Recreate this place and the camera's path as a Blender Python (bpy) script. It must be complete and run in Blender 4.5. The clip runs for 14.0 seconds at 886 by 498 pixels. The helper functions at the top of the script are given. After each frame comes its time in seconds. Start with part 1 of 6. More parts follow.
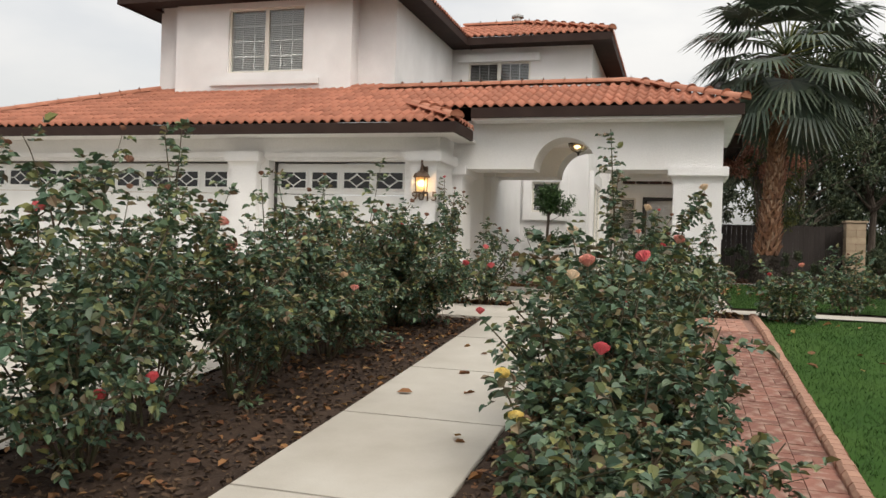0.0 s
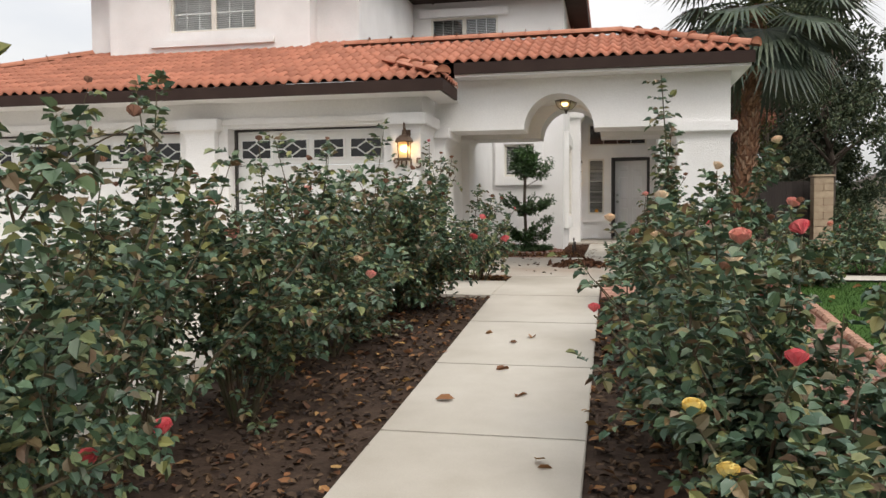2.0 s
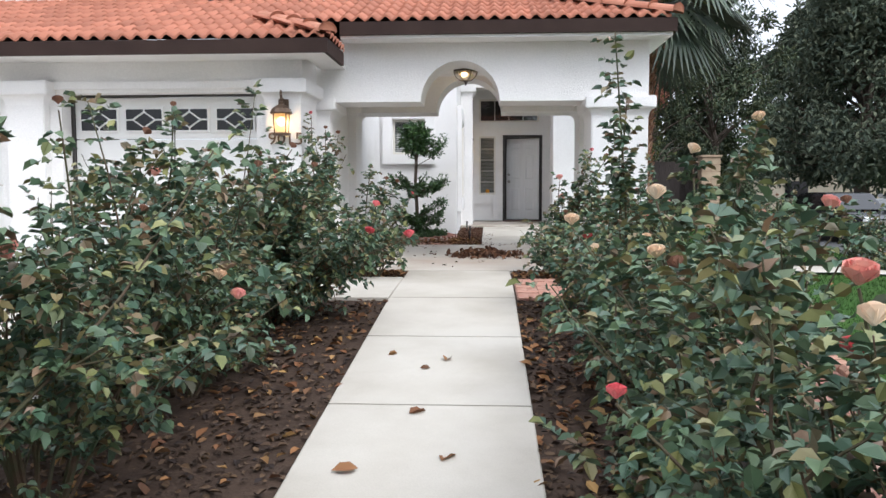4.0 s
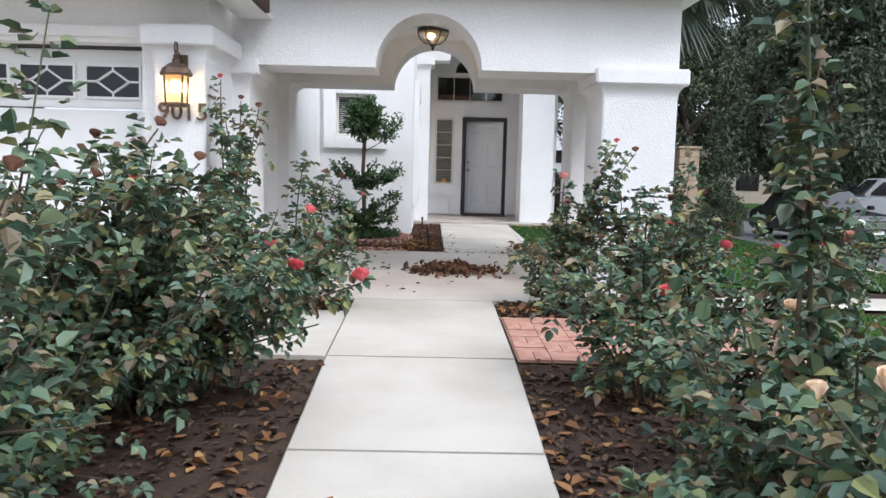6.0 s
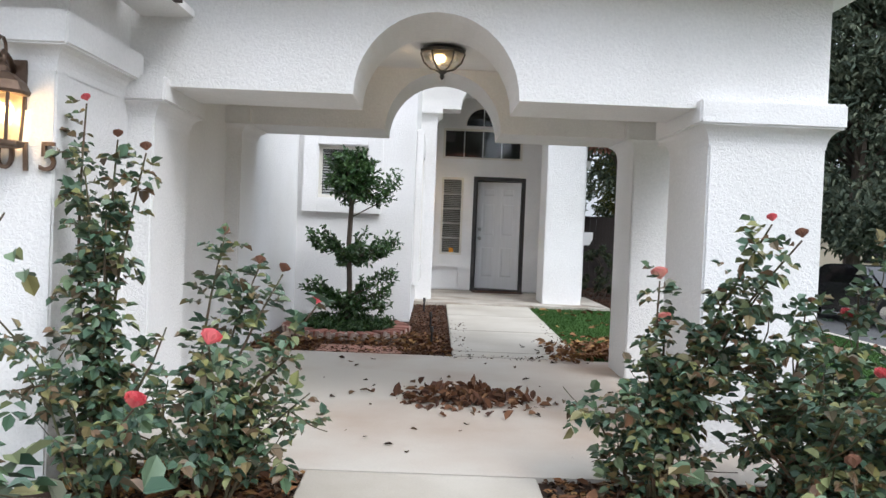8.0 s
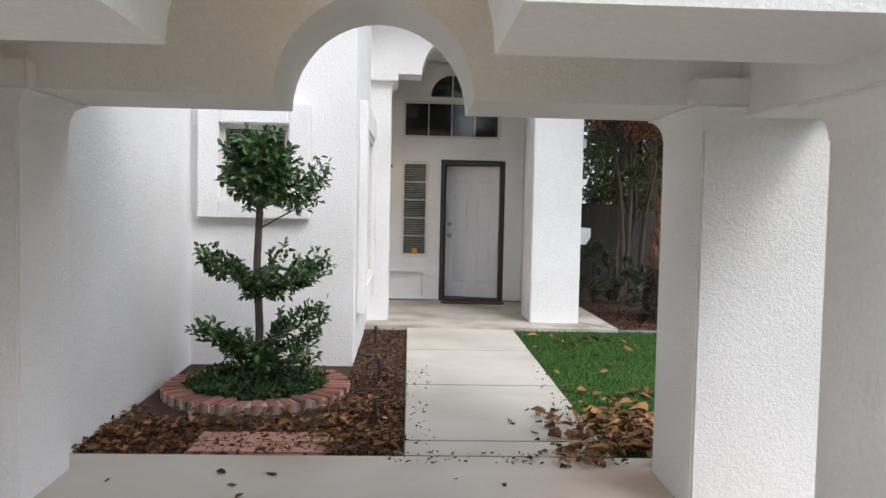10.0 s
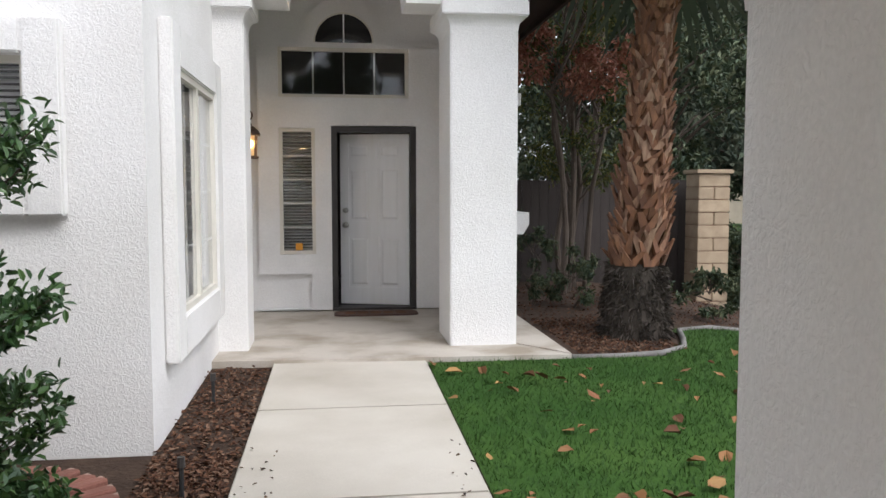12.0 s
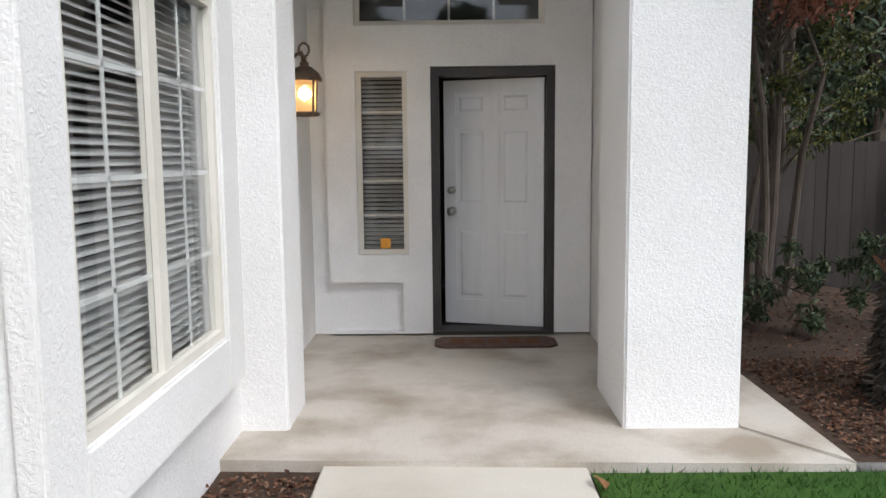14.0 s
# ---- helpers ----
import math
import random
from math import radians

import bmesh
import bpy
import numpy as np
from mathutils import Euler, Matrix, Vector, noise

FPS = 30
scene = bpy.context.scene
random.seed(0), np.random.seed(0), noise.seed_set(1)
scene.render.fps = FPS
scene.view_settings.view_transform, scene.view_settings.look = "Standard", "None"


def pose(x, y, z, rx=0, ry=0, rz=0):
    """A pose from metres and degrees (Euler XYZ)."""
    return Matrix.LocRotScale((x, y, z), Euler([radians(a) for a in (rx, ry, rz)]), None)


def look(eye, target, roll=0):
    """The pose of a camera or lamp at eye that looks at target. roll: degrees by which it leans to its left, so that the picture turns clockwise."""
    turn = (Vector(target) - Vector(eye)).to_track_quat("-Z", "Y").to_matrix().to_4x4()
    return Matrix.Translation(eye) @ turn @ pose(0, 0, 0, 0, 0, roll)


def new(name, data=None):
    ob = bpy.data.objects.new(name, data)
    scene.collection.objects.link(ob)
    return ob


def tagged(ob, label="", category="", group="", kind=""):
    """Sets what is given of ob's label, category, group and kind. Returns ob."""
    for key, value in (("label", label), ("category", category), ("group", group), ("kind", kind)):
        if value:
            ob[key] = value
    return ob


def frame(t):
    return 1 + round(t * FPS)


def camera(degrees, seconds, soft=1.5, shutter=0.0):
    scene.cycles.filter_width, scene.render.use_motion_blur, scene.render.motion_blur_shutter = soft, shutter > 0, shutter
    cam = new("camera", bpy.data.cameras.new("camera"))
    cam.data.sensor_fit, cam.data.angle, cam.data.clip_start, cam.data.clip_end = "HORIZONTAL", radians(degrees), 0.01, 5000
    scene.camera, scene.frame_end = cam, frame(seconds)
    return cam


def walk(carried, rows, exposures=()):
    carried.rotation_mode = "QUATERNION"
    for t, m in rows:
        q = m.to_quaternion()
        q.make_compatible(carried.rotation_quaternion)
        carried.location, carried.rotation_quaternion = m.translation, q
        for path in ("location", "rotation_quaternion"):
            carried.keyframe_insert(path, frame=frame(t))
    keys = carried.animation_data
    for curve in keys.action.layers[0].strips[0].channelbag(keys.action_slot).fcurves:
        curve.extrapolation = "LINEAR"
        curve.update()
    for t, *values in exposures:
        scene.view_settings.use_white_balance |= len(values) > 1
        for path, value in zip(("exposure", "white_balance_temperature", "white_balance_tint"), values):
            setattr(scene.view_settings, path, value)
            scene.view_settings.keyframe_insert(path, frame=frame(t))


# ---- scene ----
cam = camera(58.0, 14.0)
EXPOSURES = ((0, 0.52, 6950, 10), (0.5, 0.74, 6850, 10), (1.0, 0.54, 6900, 10), (2.0, 0.66, 6800, 11), (2.5, 0.86, 6750, 12), (3, 0.80, 6200, 11), (3.5, 1.02, 6050, 11), (6, 1.08, 5850, 12), (6.5, 1.04, 5900, 11), (7.5, 0.82, 5950, 10), (8, 1.06, 5950, 10), (11, 1.0, 6250, 12), (14, 1.1, 6150, 11))
PATH = [
    (0, (0.008, 0.251, 1.386), (-0.556, 2.17, 1.379), 1.9),
    (0.5, (-0.207, 0.476, 1.396), (-0.713, 2.41, 1.371), 1.7),
    (1, (-0.475, 0.695, 1.373), (-1.041, 2.613, 1.37), 0.8),
    (1.5, (-0.745, 0.848, 1.412), (-1.215, 2.792, 1.382), -0.5),
    (2, (-0.922, 1.126, 1.426), (-1.335, 3.081, 1.34), -0.3),
    (2.5, (-1.007, 1.435, 1.465), (-1.385, 3.397, 1.374), 0.8),
    (3, (-1.201, 1.762, 1.475), (-1.609, 3.717, 1.37), 1.0),
    (3.5, (-1.27, 2.035, 1.505), (-1.492, 4.016, 1.343), -0.3),
    (3.7, (-1.276, 2.204, 1.514), (-1.427, 4.193, 1.368), -0.6),
    (5.8, (-1.569, 4.646, 1.66), (-1.58, 6.64, 1.505), 1.4),
    (6, (-1.587, 4.923, 1.677), (-1.553, 6.914, 1.486), 1.4),
    (6.5, (-1.603, 5.551, 1.713), (-1.611, 7.547, 1.578), 1.6),
    (7, (-1.631, 6.183, 1.776), (-1.652, 8.179, 1.657), 1.6),
    (7.5, (-1.606, 6.869, 1.802), (-1.561, 8.869, 1.777), 1.2),
    (8, (-1.601, 7.547, 1.825), (-1.581, 9.547, 1.783), 2.3),
    (8.2, (-1.51, 7.756, 1.846), (-1.5, 9.756, 1.814), 3.2),
    (10.3, (-1.346, 10.693, 2.14), (-1.224, 12.686, 2.023), 0.3),
    (10.5, (-1.265, 10.928, 2.14), (-1.094, 12.917, 2.015), 0.2),
    (11, (-1.202, 11.687, 2.136), (-0.963, 13.672, 2.065), -0.0),
    (11.5, (-1.094, 12.324, 2.129), (-0.877, 14.31, 2.038), 0.5),
    (12, (-0.872, 13.069, 2.146), (-0.612, 15.047, 1.999), 0.0),
    (12.5, (-0.763, 13.765, 2.13), (-0.661, 15.757, 1.978), 0.1),
    (13, (-0.692, 14.522, 2.155), (-0.619, 16.515, 1.996), -1.0),
    (13.5, (-0.713, 15.269, 2.14), (-0.791, 17.255, 1.916), -0.1),
    (14, (-0.776, 15.963, 2.191), (-0.801, 17.949, 1.959), -0.6),
]
walk(cam, [(t, look(eye, target, roll)) for t, eye, target, roll in PATH], EXPOSURES)

# ---- world, sun, light ----
world = bpy.data.worlds.new("sky_world")
scene.world = world
world.use_nodes = True
wn, wl = world.node_tree.nodes, world.node_tree.links
wn.clear()
w_out, w_bg = wn.new("ShaderNodeOutputWorld"), wn.new("ShaderNodeBackground")
w_sky, w_hsv, w_mix = wn.new("ShaderNodeTexSky"), wn.new("ShaderNodeHueSaturation"), wn.new("ShaderNodeMix")
w_noise, w_ramp, w_coord, w_map = wn.new("ShaderNodeTexNoise"), wn.new("ShaderNodeValToRGB"), wn.new("ShaderNodeTexCoord"), wn.new("ShaderNodeMapping")
w_sky.sky_type, w_sky.sun_disc = "NISHITA", False
w_sky.sun_elevation, w_sky.sun_rotation = radians(49), radians(140)
w_sky.dust_density, w_sky.air_density = 3.0, 1.0
w_hsv.inputs["Saturation"].default_value = 0.35
w_mix.data_type = "RGBA"
w_mix.inputs[7].default_value = (5.3, 5.45, 5.65, 1)
w_map.inputs["Scale"].default_value = (1, 1, 3.0)
w_noise.inputs["Scale"].default_value, w_noise.inputs["Detail"].default_value = 2.2, 6
w_ramp.color_ramp.elements[0].position, w_ramp.color_ramp.elements[1].position = 0.40, 0.62
w_ramp.color_ramp.elements[0].color = (0.35, 0.35, 0.35, 1)
w_bg.inputs["Strength"].default_value = 0.15
# an overcast sky: dimmer towards the horizon, brightest overhead
w_sep, w_lift, w_mul = wn.new("ShaderNodeSeparateXYZ"), wn.new("ShaderNodeMapRange"), wn.new("ShaderNodeMix")
w_mul.data_type, w_mul.blend_type = "RGBA", "MULTIPLY"
w_mul.inputs[0].default_value = 1
w_lift.inputs[3].default_value, w_lift.inputs[4].default_value = 0.60, 1.45
wl.new(w_coord.outputs["Generated"], w_sep.inputs[0]), wl.new(w_sep.outputs[2], w_lift.inputs[0]), wl.new(w_lift.outputs[0], w_mul.inputs[7])
for a, b in ((w_coord.outputs["Generated"], w_map.inputs["Vector"]), (w_map.outputs[0], w_noise.inputs["Vector"]),
             (w_noise.outputs["Fac"], w_ramp.inputs[0]), (w_ramp.outputs[0], w_mix.inputs[0]), (w_sky.outputs[0], w_hsv.inputs["Color"]),
             (w_hsv.outputs[0], w_mix.inputs[6]), (w_mix.outputs[2], w_mul.inputs[6]), (w_mul.outputs[2], w_bg.inputs["Color"]), (w_bg.outputs[0], w_out.inputs[0])):
    wl.new(a, b)
sun = new("sun", bpy.data.lights.new("sun", "SUN"))
sun.data.energy, sun.data.angle, sun.data.color = 0.75, radians(25), (1.0, 0.97, 0.92)
sun.matrix_world = look((0, 0, 0), (-0.42, 0.50, -0.76))


# ---- materials ----
def mat(name, base, rough=0.7, metal=0.0, var=None, scale=6.0, bump=0.0, bump_scale=40.0, island=None, emit=0.0, spec=0.5, trans=0.0, stretch=(1, 1, 1), objrand=0.0, fine=0.0, soft_lo=0.35, soft_hi=0.7, relief=0.012, lace=False):
    """Procedural surface: base colour, a second colour in large stains, fine grain, relief, and a colour range by piece."""
    m = bpy.data.materials.new(name)
    m.use_nodes = True
    n, l = m.node_tree.nodes, m.node_tree.links
    p = n["Principled BSDF"]
    p.inputs["Roughness"].default_value, p.inputs["Metallic"].default_value = rough, metal
    p.inputs["Specular IOR Level"].default_value = spec
    p.inputs["Base Color"].default_value = (*base, 1)
    co, mp = n.new("ShaderNodeTexCoord"), n.new("ShaderNodeMapping")
    mp.inputs["Scale"].default_value = stretch
    l.new(co.outputs["Object"], mp.inputs["Vector"])
    colour = None
    if island:
        geo, ramp = n.new("ShaderNodeNewGeometry"), n.new("ShaderNodeValToRGB")
        ramp.color_ramp.elements[0].color, ramp.color_ramp.elements[1].color = (*island[0], 1), (*island[-1], 1)
        for i, c in enumerate(island[1:-1]):
            ramp.color_ramp.elements.new((i + 1) / (len(island) - 1)).color = (*c, 1)
        l.new(geo.outputs["Random Per Island"], ramp.inputs[0])
        colour = ramp.outputs[0]
    if objrand:
        info, hsv, ma = n.new("ShaderNodeObjectInfo"), n.new("ShaderNodeHueSaturation"), n.new("ShaderNodeMapRange")
        l.new(info.outputs["Random"], ma.inputs[0])
        ma.inputs[3].default_value, ma.inputs[4].default_value = 1 - objrand, 1 + objrand
        l.new(ma.outputs[0], hsv.inputs["Value"])
        if colour:
            l.new(colour, hsv.inputs["Color"])
        else:
            hsv.inputs["Color"].default_value = (*base, 1)
        colour = hsv.outputs[0]
    if var:
        t, r, mx = n.new("ShaderNodeTexNoise"), n.new("ShaderNodeMapRange"), n.new("ShaderNodeMix")
        t.inputs["Scale"].default_value, t.inputs["Detail"].default_value = scale, 8
        r.inputs[1].default_value, r.inputs[2].default_value = soft_lo, soft_hi
        mx.data_type = "RGBA"
        mx.inputs[7].default_value = (*var, 1)
        l.new(mp.outputs[0], t.inputs["Vector"]), l.new(t.outputs["Fac"], r.inputs[0]), l.new(r.outputs[0], mx.inputs[0])
        if colour:
            l.new(colour, mx.inputs[6])
        else:
            mx.inputs[6].default_value = (*base, 1)
        colour = mx.outputs[2]
    if fine:
        t2, r2, mm = n.new("ShaderNodeTexNoise"), n.new("ShaderNodeMapRange"), n.new("ShaderNodeMix")
        t2.inputs["Scale"].default_value, t2.inputs["Detail"].default_value = bump_scale * 1.7, 5
        r2.inputs[3].default_value, r2.inputs[4].default_value = 1 - fine, 1 + fine
        mm.data_type, mm.blend_type = "RGBA", "MULTIPLY"
        mm.inputs[0].default_value = 1
        l.new(mp.outputs[0], t2.inputs["Vector"]), l.new(t2.outputs["Fac"], r2.inputs[0]), l.new(r2.outputs[0], mm.inputs[7])
        if colour:
            l.new(colour, mm.inputs[6])
        else:
            mm.inputs[6].default_value = (*base, 1)
        colour = mm.outputs[2]
    if colour:
        l.new(colour, p.inputs["Base Color"])
    if bump:
        t3, b = n.new("ShaderNodeTexNoise"), n.new("ShaderNodeBump")
        t3.inputs["Scale"].default_value, t3.inputs["Detail"].default_value = bump_scale, 7
        t3.inputs["Distortion"].default_value = 0.7
        b.inputs["Strength"].default_value, b.inputs["Distance"].default_value = bump, relief
        height = t3.outputs["Fac"]
        if lace:
            # a knocked-down finish: flat crowns and pits with soft rims
            flat_ = n.new("ShaderNodeMapRange")
            flat_.interpolation_type = "SMOOTHSTEP"
            flat_.inputs[1].default_value, flat_.inputs[2].default_value = 0.40, 0.60
            t3.inputs["Distortion"].default_value, t3.inputs["Detail"].default_value = 1.4, 4
            l.new(height, flat_.inputs[0])
            height = flat_.outputs[0]
        l.new(mp.outputs[0], t3.inputs["Vector"]), l.new(height, b.inputs["Height"]), l.new(b.outputs[0], p.inputs["Normal"])
    if emit:
        p.inputs["Emission Color"].default_value, p.inputs["Emission Strength"].default_value = (*base, 1), emit
    if trans:
        p.inputs["Transmission Weight"].default_value = trans
    return m


STUCCO = mat("stucco_white", (0.80, 0.79, 0.78), 0.9, var=(0.73, 0.72, 0.70), scale=1.1, bump=0.38, bump_scale=36, relief=0.006, spec=0.2, fine=0.10, lace=True)
STUCCO_SMOOTH = mat("stucco_smooth", (0.83, 0.82, 0.81), 0.85, var=(0.73, 0.72, 0.71), scale=1.5, bump=0.30, bump_scale=38, relief=0.006, spec=0.25, fine=0.08, lace=True)
CONCRETE = mat("concrete_pale", (0.51, 0.475, 0.415), 0.85, var=(0.35, 0.31, 0.25), scale=1.3, bump=0.12, bump_scale=90, fine=0.13, spec=0.3, soft_lo=0.38, soft_hi=0.85)
SLAB = mat("concrete_porch", (0.52, 0.485, 0.43), 0.8, var=(0.38, 0.28, 0.21), scale=0.8, bump=0.1, bump_scale=80, fine=0.12, spec=0.3, soft_lo=0.44, soft_hi=0.8)
SOIL = mat("soil", (0.045, 0.030, 0.022), 0.95, var=(0.075, 0.05, 0.036), scale=5, bump=1.0, bump_scale=26, fine=0.3, spec=0.15)
ENTRY_SLAB = mat("concrete_entry", (0.49, 0.45, 0.395), 0.7, var=(0.29, 0.245, 0.19), scale=2.3, bump=0.14, bump_scale=60, fine=0.22, spec=0.35, soft_lo=0.42, soft_hi=0.70)
GRASS_BASE = mat("turf", (0.030, 0.075, 0.014), 0.9, var=(0.05, 0.10, 0.02), scale=1.2, bump=0.8, bump_scale=60, fine=0.3, spec=0.1)
BLADES = mat("grass_blades", (0.05, 0.12, 0.02), 0.7, island=((0.020, 0.052, 0.011), (0.034, 0.082, 0.017), (0.058, 0.112, 0.028)), spec=0.2)
ASPHALT = mat("asphalt", (0.06, 0.06, 0.062), 0.9, var=(0.08, 0.08, 0.08), scale=2, bump=0.5, bump_scale=120, fine=0.2)
TILE = mat("roof_tile", (0.40, 0.16, 0.10), 0.75, island=((0.30, 0.11, 0.068), (0.40, 0.16, 0.098), (0.46, 0.21, 0.14)), var=(0.30, 0.10, 0.06), scale=2.0, bump=0.25, bump_scale=50, fine=0.12, spec=0.3)
TILE_RIDGE = mat("ridge_tile", (0.45, 0.20, 0.125), 0.75, var=(0.36, 0.14, 0.085), scale=4.0, bump=0.25, bump_scale=50, fine=0.12, spec=0.3, objrand=0.12)
FASCIA = mat("fascia_brown", (0.030, 0.017, 0.014), 0.7, spec=0.2, var=(0.042, 0.025, 0.02), scale=3, bump=0.2, bump_scale=30)
BRICK = mat("brick_red", (0.38, 0.17, 0.12), 0.85, var=(0.46, 0.28, 0.21), scale=9, bump=0.4, bump_scale=60, objrand=0.2, fine=0.2)
BRICK_EDGE = mat("brick_edging", (0.42, 0.25, 0.17), 0.85, var=(0.30, 0.13, 0.09), scale=8, bump=0.5, bump_scale=60, objrand=0.2, fine=0.2)
MORTAR = mat("mortar", (0.34, 0.19, 0.145), 0.95, var=(0.24, 0.14, 0.105), scale=7, bump=0.6, bump_scale=70, fine=0.2)
BLOCK = mat("block_tan", (0.46, 0.36, 0.25), 0.9, var=(0.38, 0.29, 0.20), scale=6, bump=0.5, bump_scale=50, objrand=0.1, fine=0.1)
WHITE = mat("paint_white", (0.78, 0.78, 0.77), 0.45, var=(0.72, 0.72, 0.70), scale=2, bump=0.04, bump_scale=30)
DOORWHITE = mat("door_paint", (0.80, 0.80, 0.81), 0.45, var=(0.76, 0.76, 0.76), scale=2, bump=0.06, bump_scale=40, stretch=(8, 1, 0.6))
VINYL = mat("window_vinyl", (0.72, 0.69, 0.62), 0.45, var=(0.64, 0.61, 0.54), scale=3)
JAMB = mat("jamb_dark", (0.03, 0.026, 0.025), 0.5, var=(0.045, 0.04, 0.036), scale=4)
BLIND = mat("blind_white", (0.52, 0.52, 0.51), 0.6, var=(0.45, 0.45, 0.44), scale=2)
# near-black: the gloom of unlit rooms is put into this colour
DARK = mat("unlit_interior_black", (0.035, 0.034, 0.034), 0.9, var=(0.05, 0.047, 0.045), scale=1)
GLASS = mat("glass", (0.95, 0.97, 0.97), 0.02, trans=1.0)
GLASS.node_tree.nodes["Principled BSDF"].inputs["IOR"].default_value = 1.5
BLACKGLASS = mat("glass_black", (0.012, 0.012, 0.014), 0.06)
BRONZE = mat("lantern_bronze", (0.10, 0.065, 0.045), 0.45, metal=0.7, var=(0.16, 0.11, 0.08), scale=20, bump=0.2, bump_scale=60)
SHADEGLASS = mat("lantern_glass", (0.85, 0.72, 0.50), 0.35, var=(0.8, 0.66, 0.42), scale=25, bump=0.3, bump_scale=70, trans=0.75)
BULB = mat("bulb", (1.0, 0.55, 0.16), 0.4, emit=9.0)
STEEL = mat("satin_nickel", (0.45, 0.44, 0.42), 0.3, metal=1.0)
NUMBERS = mat("bronze_numerals", (0.12, 0.075, 0.05), 0.5, metal=0.4, var=(0.18, 0.12, 0.08), scale=30)
CANE = mat("rose_cane", (0.09, 0.055, 0.035), 0.8, var=(0.06, 0.075, 0.03), scale=9, bump=0.3, bump_scale=60)
ROSE_LEAF = mat("rose_leaf", (0.04, 0.08, 0.03), 0.5, island=((0.042, 0.082, 0.052), (0.058, 0.108, 0.064), (0.082, 0.14, 0.07), (0.11, 0.165, 0.078), (0.064, 0.115, 0.072), (0.24, 0.24, 0.08), (0.064, 0.12, 0.07), (0.05, 0.10, 0.062), (0.17, 0.10, 0.055), (0.20, 0.19, 0.075)), spec=0.55)
SHRUB_LEAF = mat("shrub_leaf", (0.03, 0.07, 0.02), 0.4, island=((0.022, 0.060, 0.020), (0.035, 0.085, 0.025), (0.05, 0.11, 0.03), (0.085, 0.16, 0.045)), spec=0.5)
TREE_LEAF = mat("tree_leaf", (0.03, 0.05, 0.02), 0.6, island=((0.034, 0.054, 0.033), (0.055, 0.08, 0.044), (0.082, 0.105, 0.055), (0.115, 0.125, 0.065)), spec=0.25)
# haze is mixed into this colour: paler than TREE_LEAF, for distant crowns
HAZY_LEAF = mat("hazy_leaf", (0.05, 0.07, 0.04), 0.7, island=((0.045, 0.062, 0.045), (0.07, 0.09, 0.062), (0.10, 0.12, 0.08), (0.13, 0.14, 0.09)), spec=0.2)
RUST_LEAF = mat("rust_leaf", (0.2, 0.08, 0.05), 0.7, island=((0.22, 0.085, 0.06), (0.32, 0.13, 0.09), (0.40, 0.19, 0.13), (0.16, 0.075, 0.05)), spec=0.2)
YELLOW_LEAF = mat("thin_leaf", (0.1, 0.1, 0.03), 0.6, island=((0.035, 0.055, 0.02), (0.07, 0.085, 0.025), (0.16, 0.15, 0.035)), spec=0.2)
PALM_LEAF = mat("palm_leaf", (0.04, 0.07, 0.035), 0.5, island=((0.04, 0.06, 0.042), (0.06, 0.088, 0.055), (0.095, 0.12, 0.075)), spec=0.55)
PALM_BARK = mat("palm_bark", (0.19, 0.095, 0.055), 0.9, var=(0.10, 0.055, 0.035), scale=6, bump=1.0, bump_scale=30, fine=0.3, spec=0.15)
PALM_BOOT = mat("palm_boot", (0.26, 0.12, 0.065), 0.85, island=((0.13, 0.06, 0.035), (0.26, 0.12, 0.06), (0.34, 0.17, 0.09), (0.46, 0.32, 0.22)), var=(0.14, 0.07, 0.045), scale=5, bump=0.6, bump_scale=30, stretch=(4, 4, 1))
PALM_FIBRE = mat("palm_fibre", (0.05, 0.04, 0.033), 0.95, island=((0.025, 0.02, 0.017), (0.05, 0.04, 0.03), (0.12, 0.10, 0.085)))
BARK = mat("bark", (0.11, 0.085, 0.065), 0.9, var=(0.07, 0.052, 0.04), scale=8, bump=0.8, bump_scale=30, stretch=(3, 3, 0.6))
FENCE = mat("fence_wood", (0.046, 0.037, 0.034), 0.85, var=(0.035, 0.027, 0.023), scale=3, bump=0.4, bump_scale=30, stretch=(6, 6, 0.5), objrand=0.25)
DEAD_LEAF = mat("dead_leaf", (0.25, 0.12, 0.05), 0.75, island=((0.10, 0.045, 0.025), (0.19, 0.085, 0.04), (0.30, 0.15, 0.06), (0.12, 0.06, 0.035), (0.42, 0.25, 0.09)), spec=0.25)
DARK_LEAF = mat("dark_leaf", (0.06, 0.04, 0.03), 0.8, island=((0.03, 0.022, 0.02), (0.07, 0.045, 0.03), (0.13, 0.08, 0.045)), spec=0.25)
CHIP = mat("mulch_chip", (0.10, 0.05, 0.03), 0.95, island=((0.045, 0.026, 0.02), (0.09, 0.045, 0.028), (0.15, 0.075, 0.045), (0.20, 0.13, 0.09)), spec=0.15)
PETAL_RED = mat("petal_red", (0.62, 0.06, 0.09), 0.55, var=(0.75, 0.20, 0.20), scale=20)
PETAL_PINK = mat("petal_pink", (0.75, 0.28, 0.26), 0.55, var=(0.80, 0.45, 0.34), scale=20)
PETAL_PEACH = mat("petal_peach", (0.80, 0.58, 0.40), 0.55, var=(0.80, 0.68, 0.52), scale=20)
PETAL_YELLOW = mat("petal_yellow", (0.80, 0.60, 0.16), 0.55, var=(0.85, 0.74, 0.36), scale=20)
PETAL_DEAD = mat("petal_dried", (0.16, 0.075, 0.05), 0.8, var=(0.26, 0.12, 0.07), scale=20)
CARPAINT = mat("car_black", (0.012, 0.012, 0.016), 0.18, spec=0.7)
TRUCKPAINT = mat("truck_silver", (0.40, 0.41, 0.42), 0.3, metal=0.5)
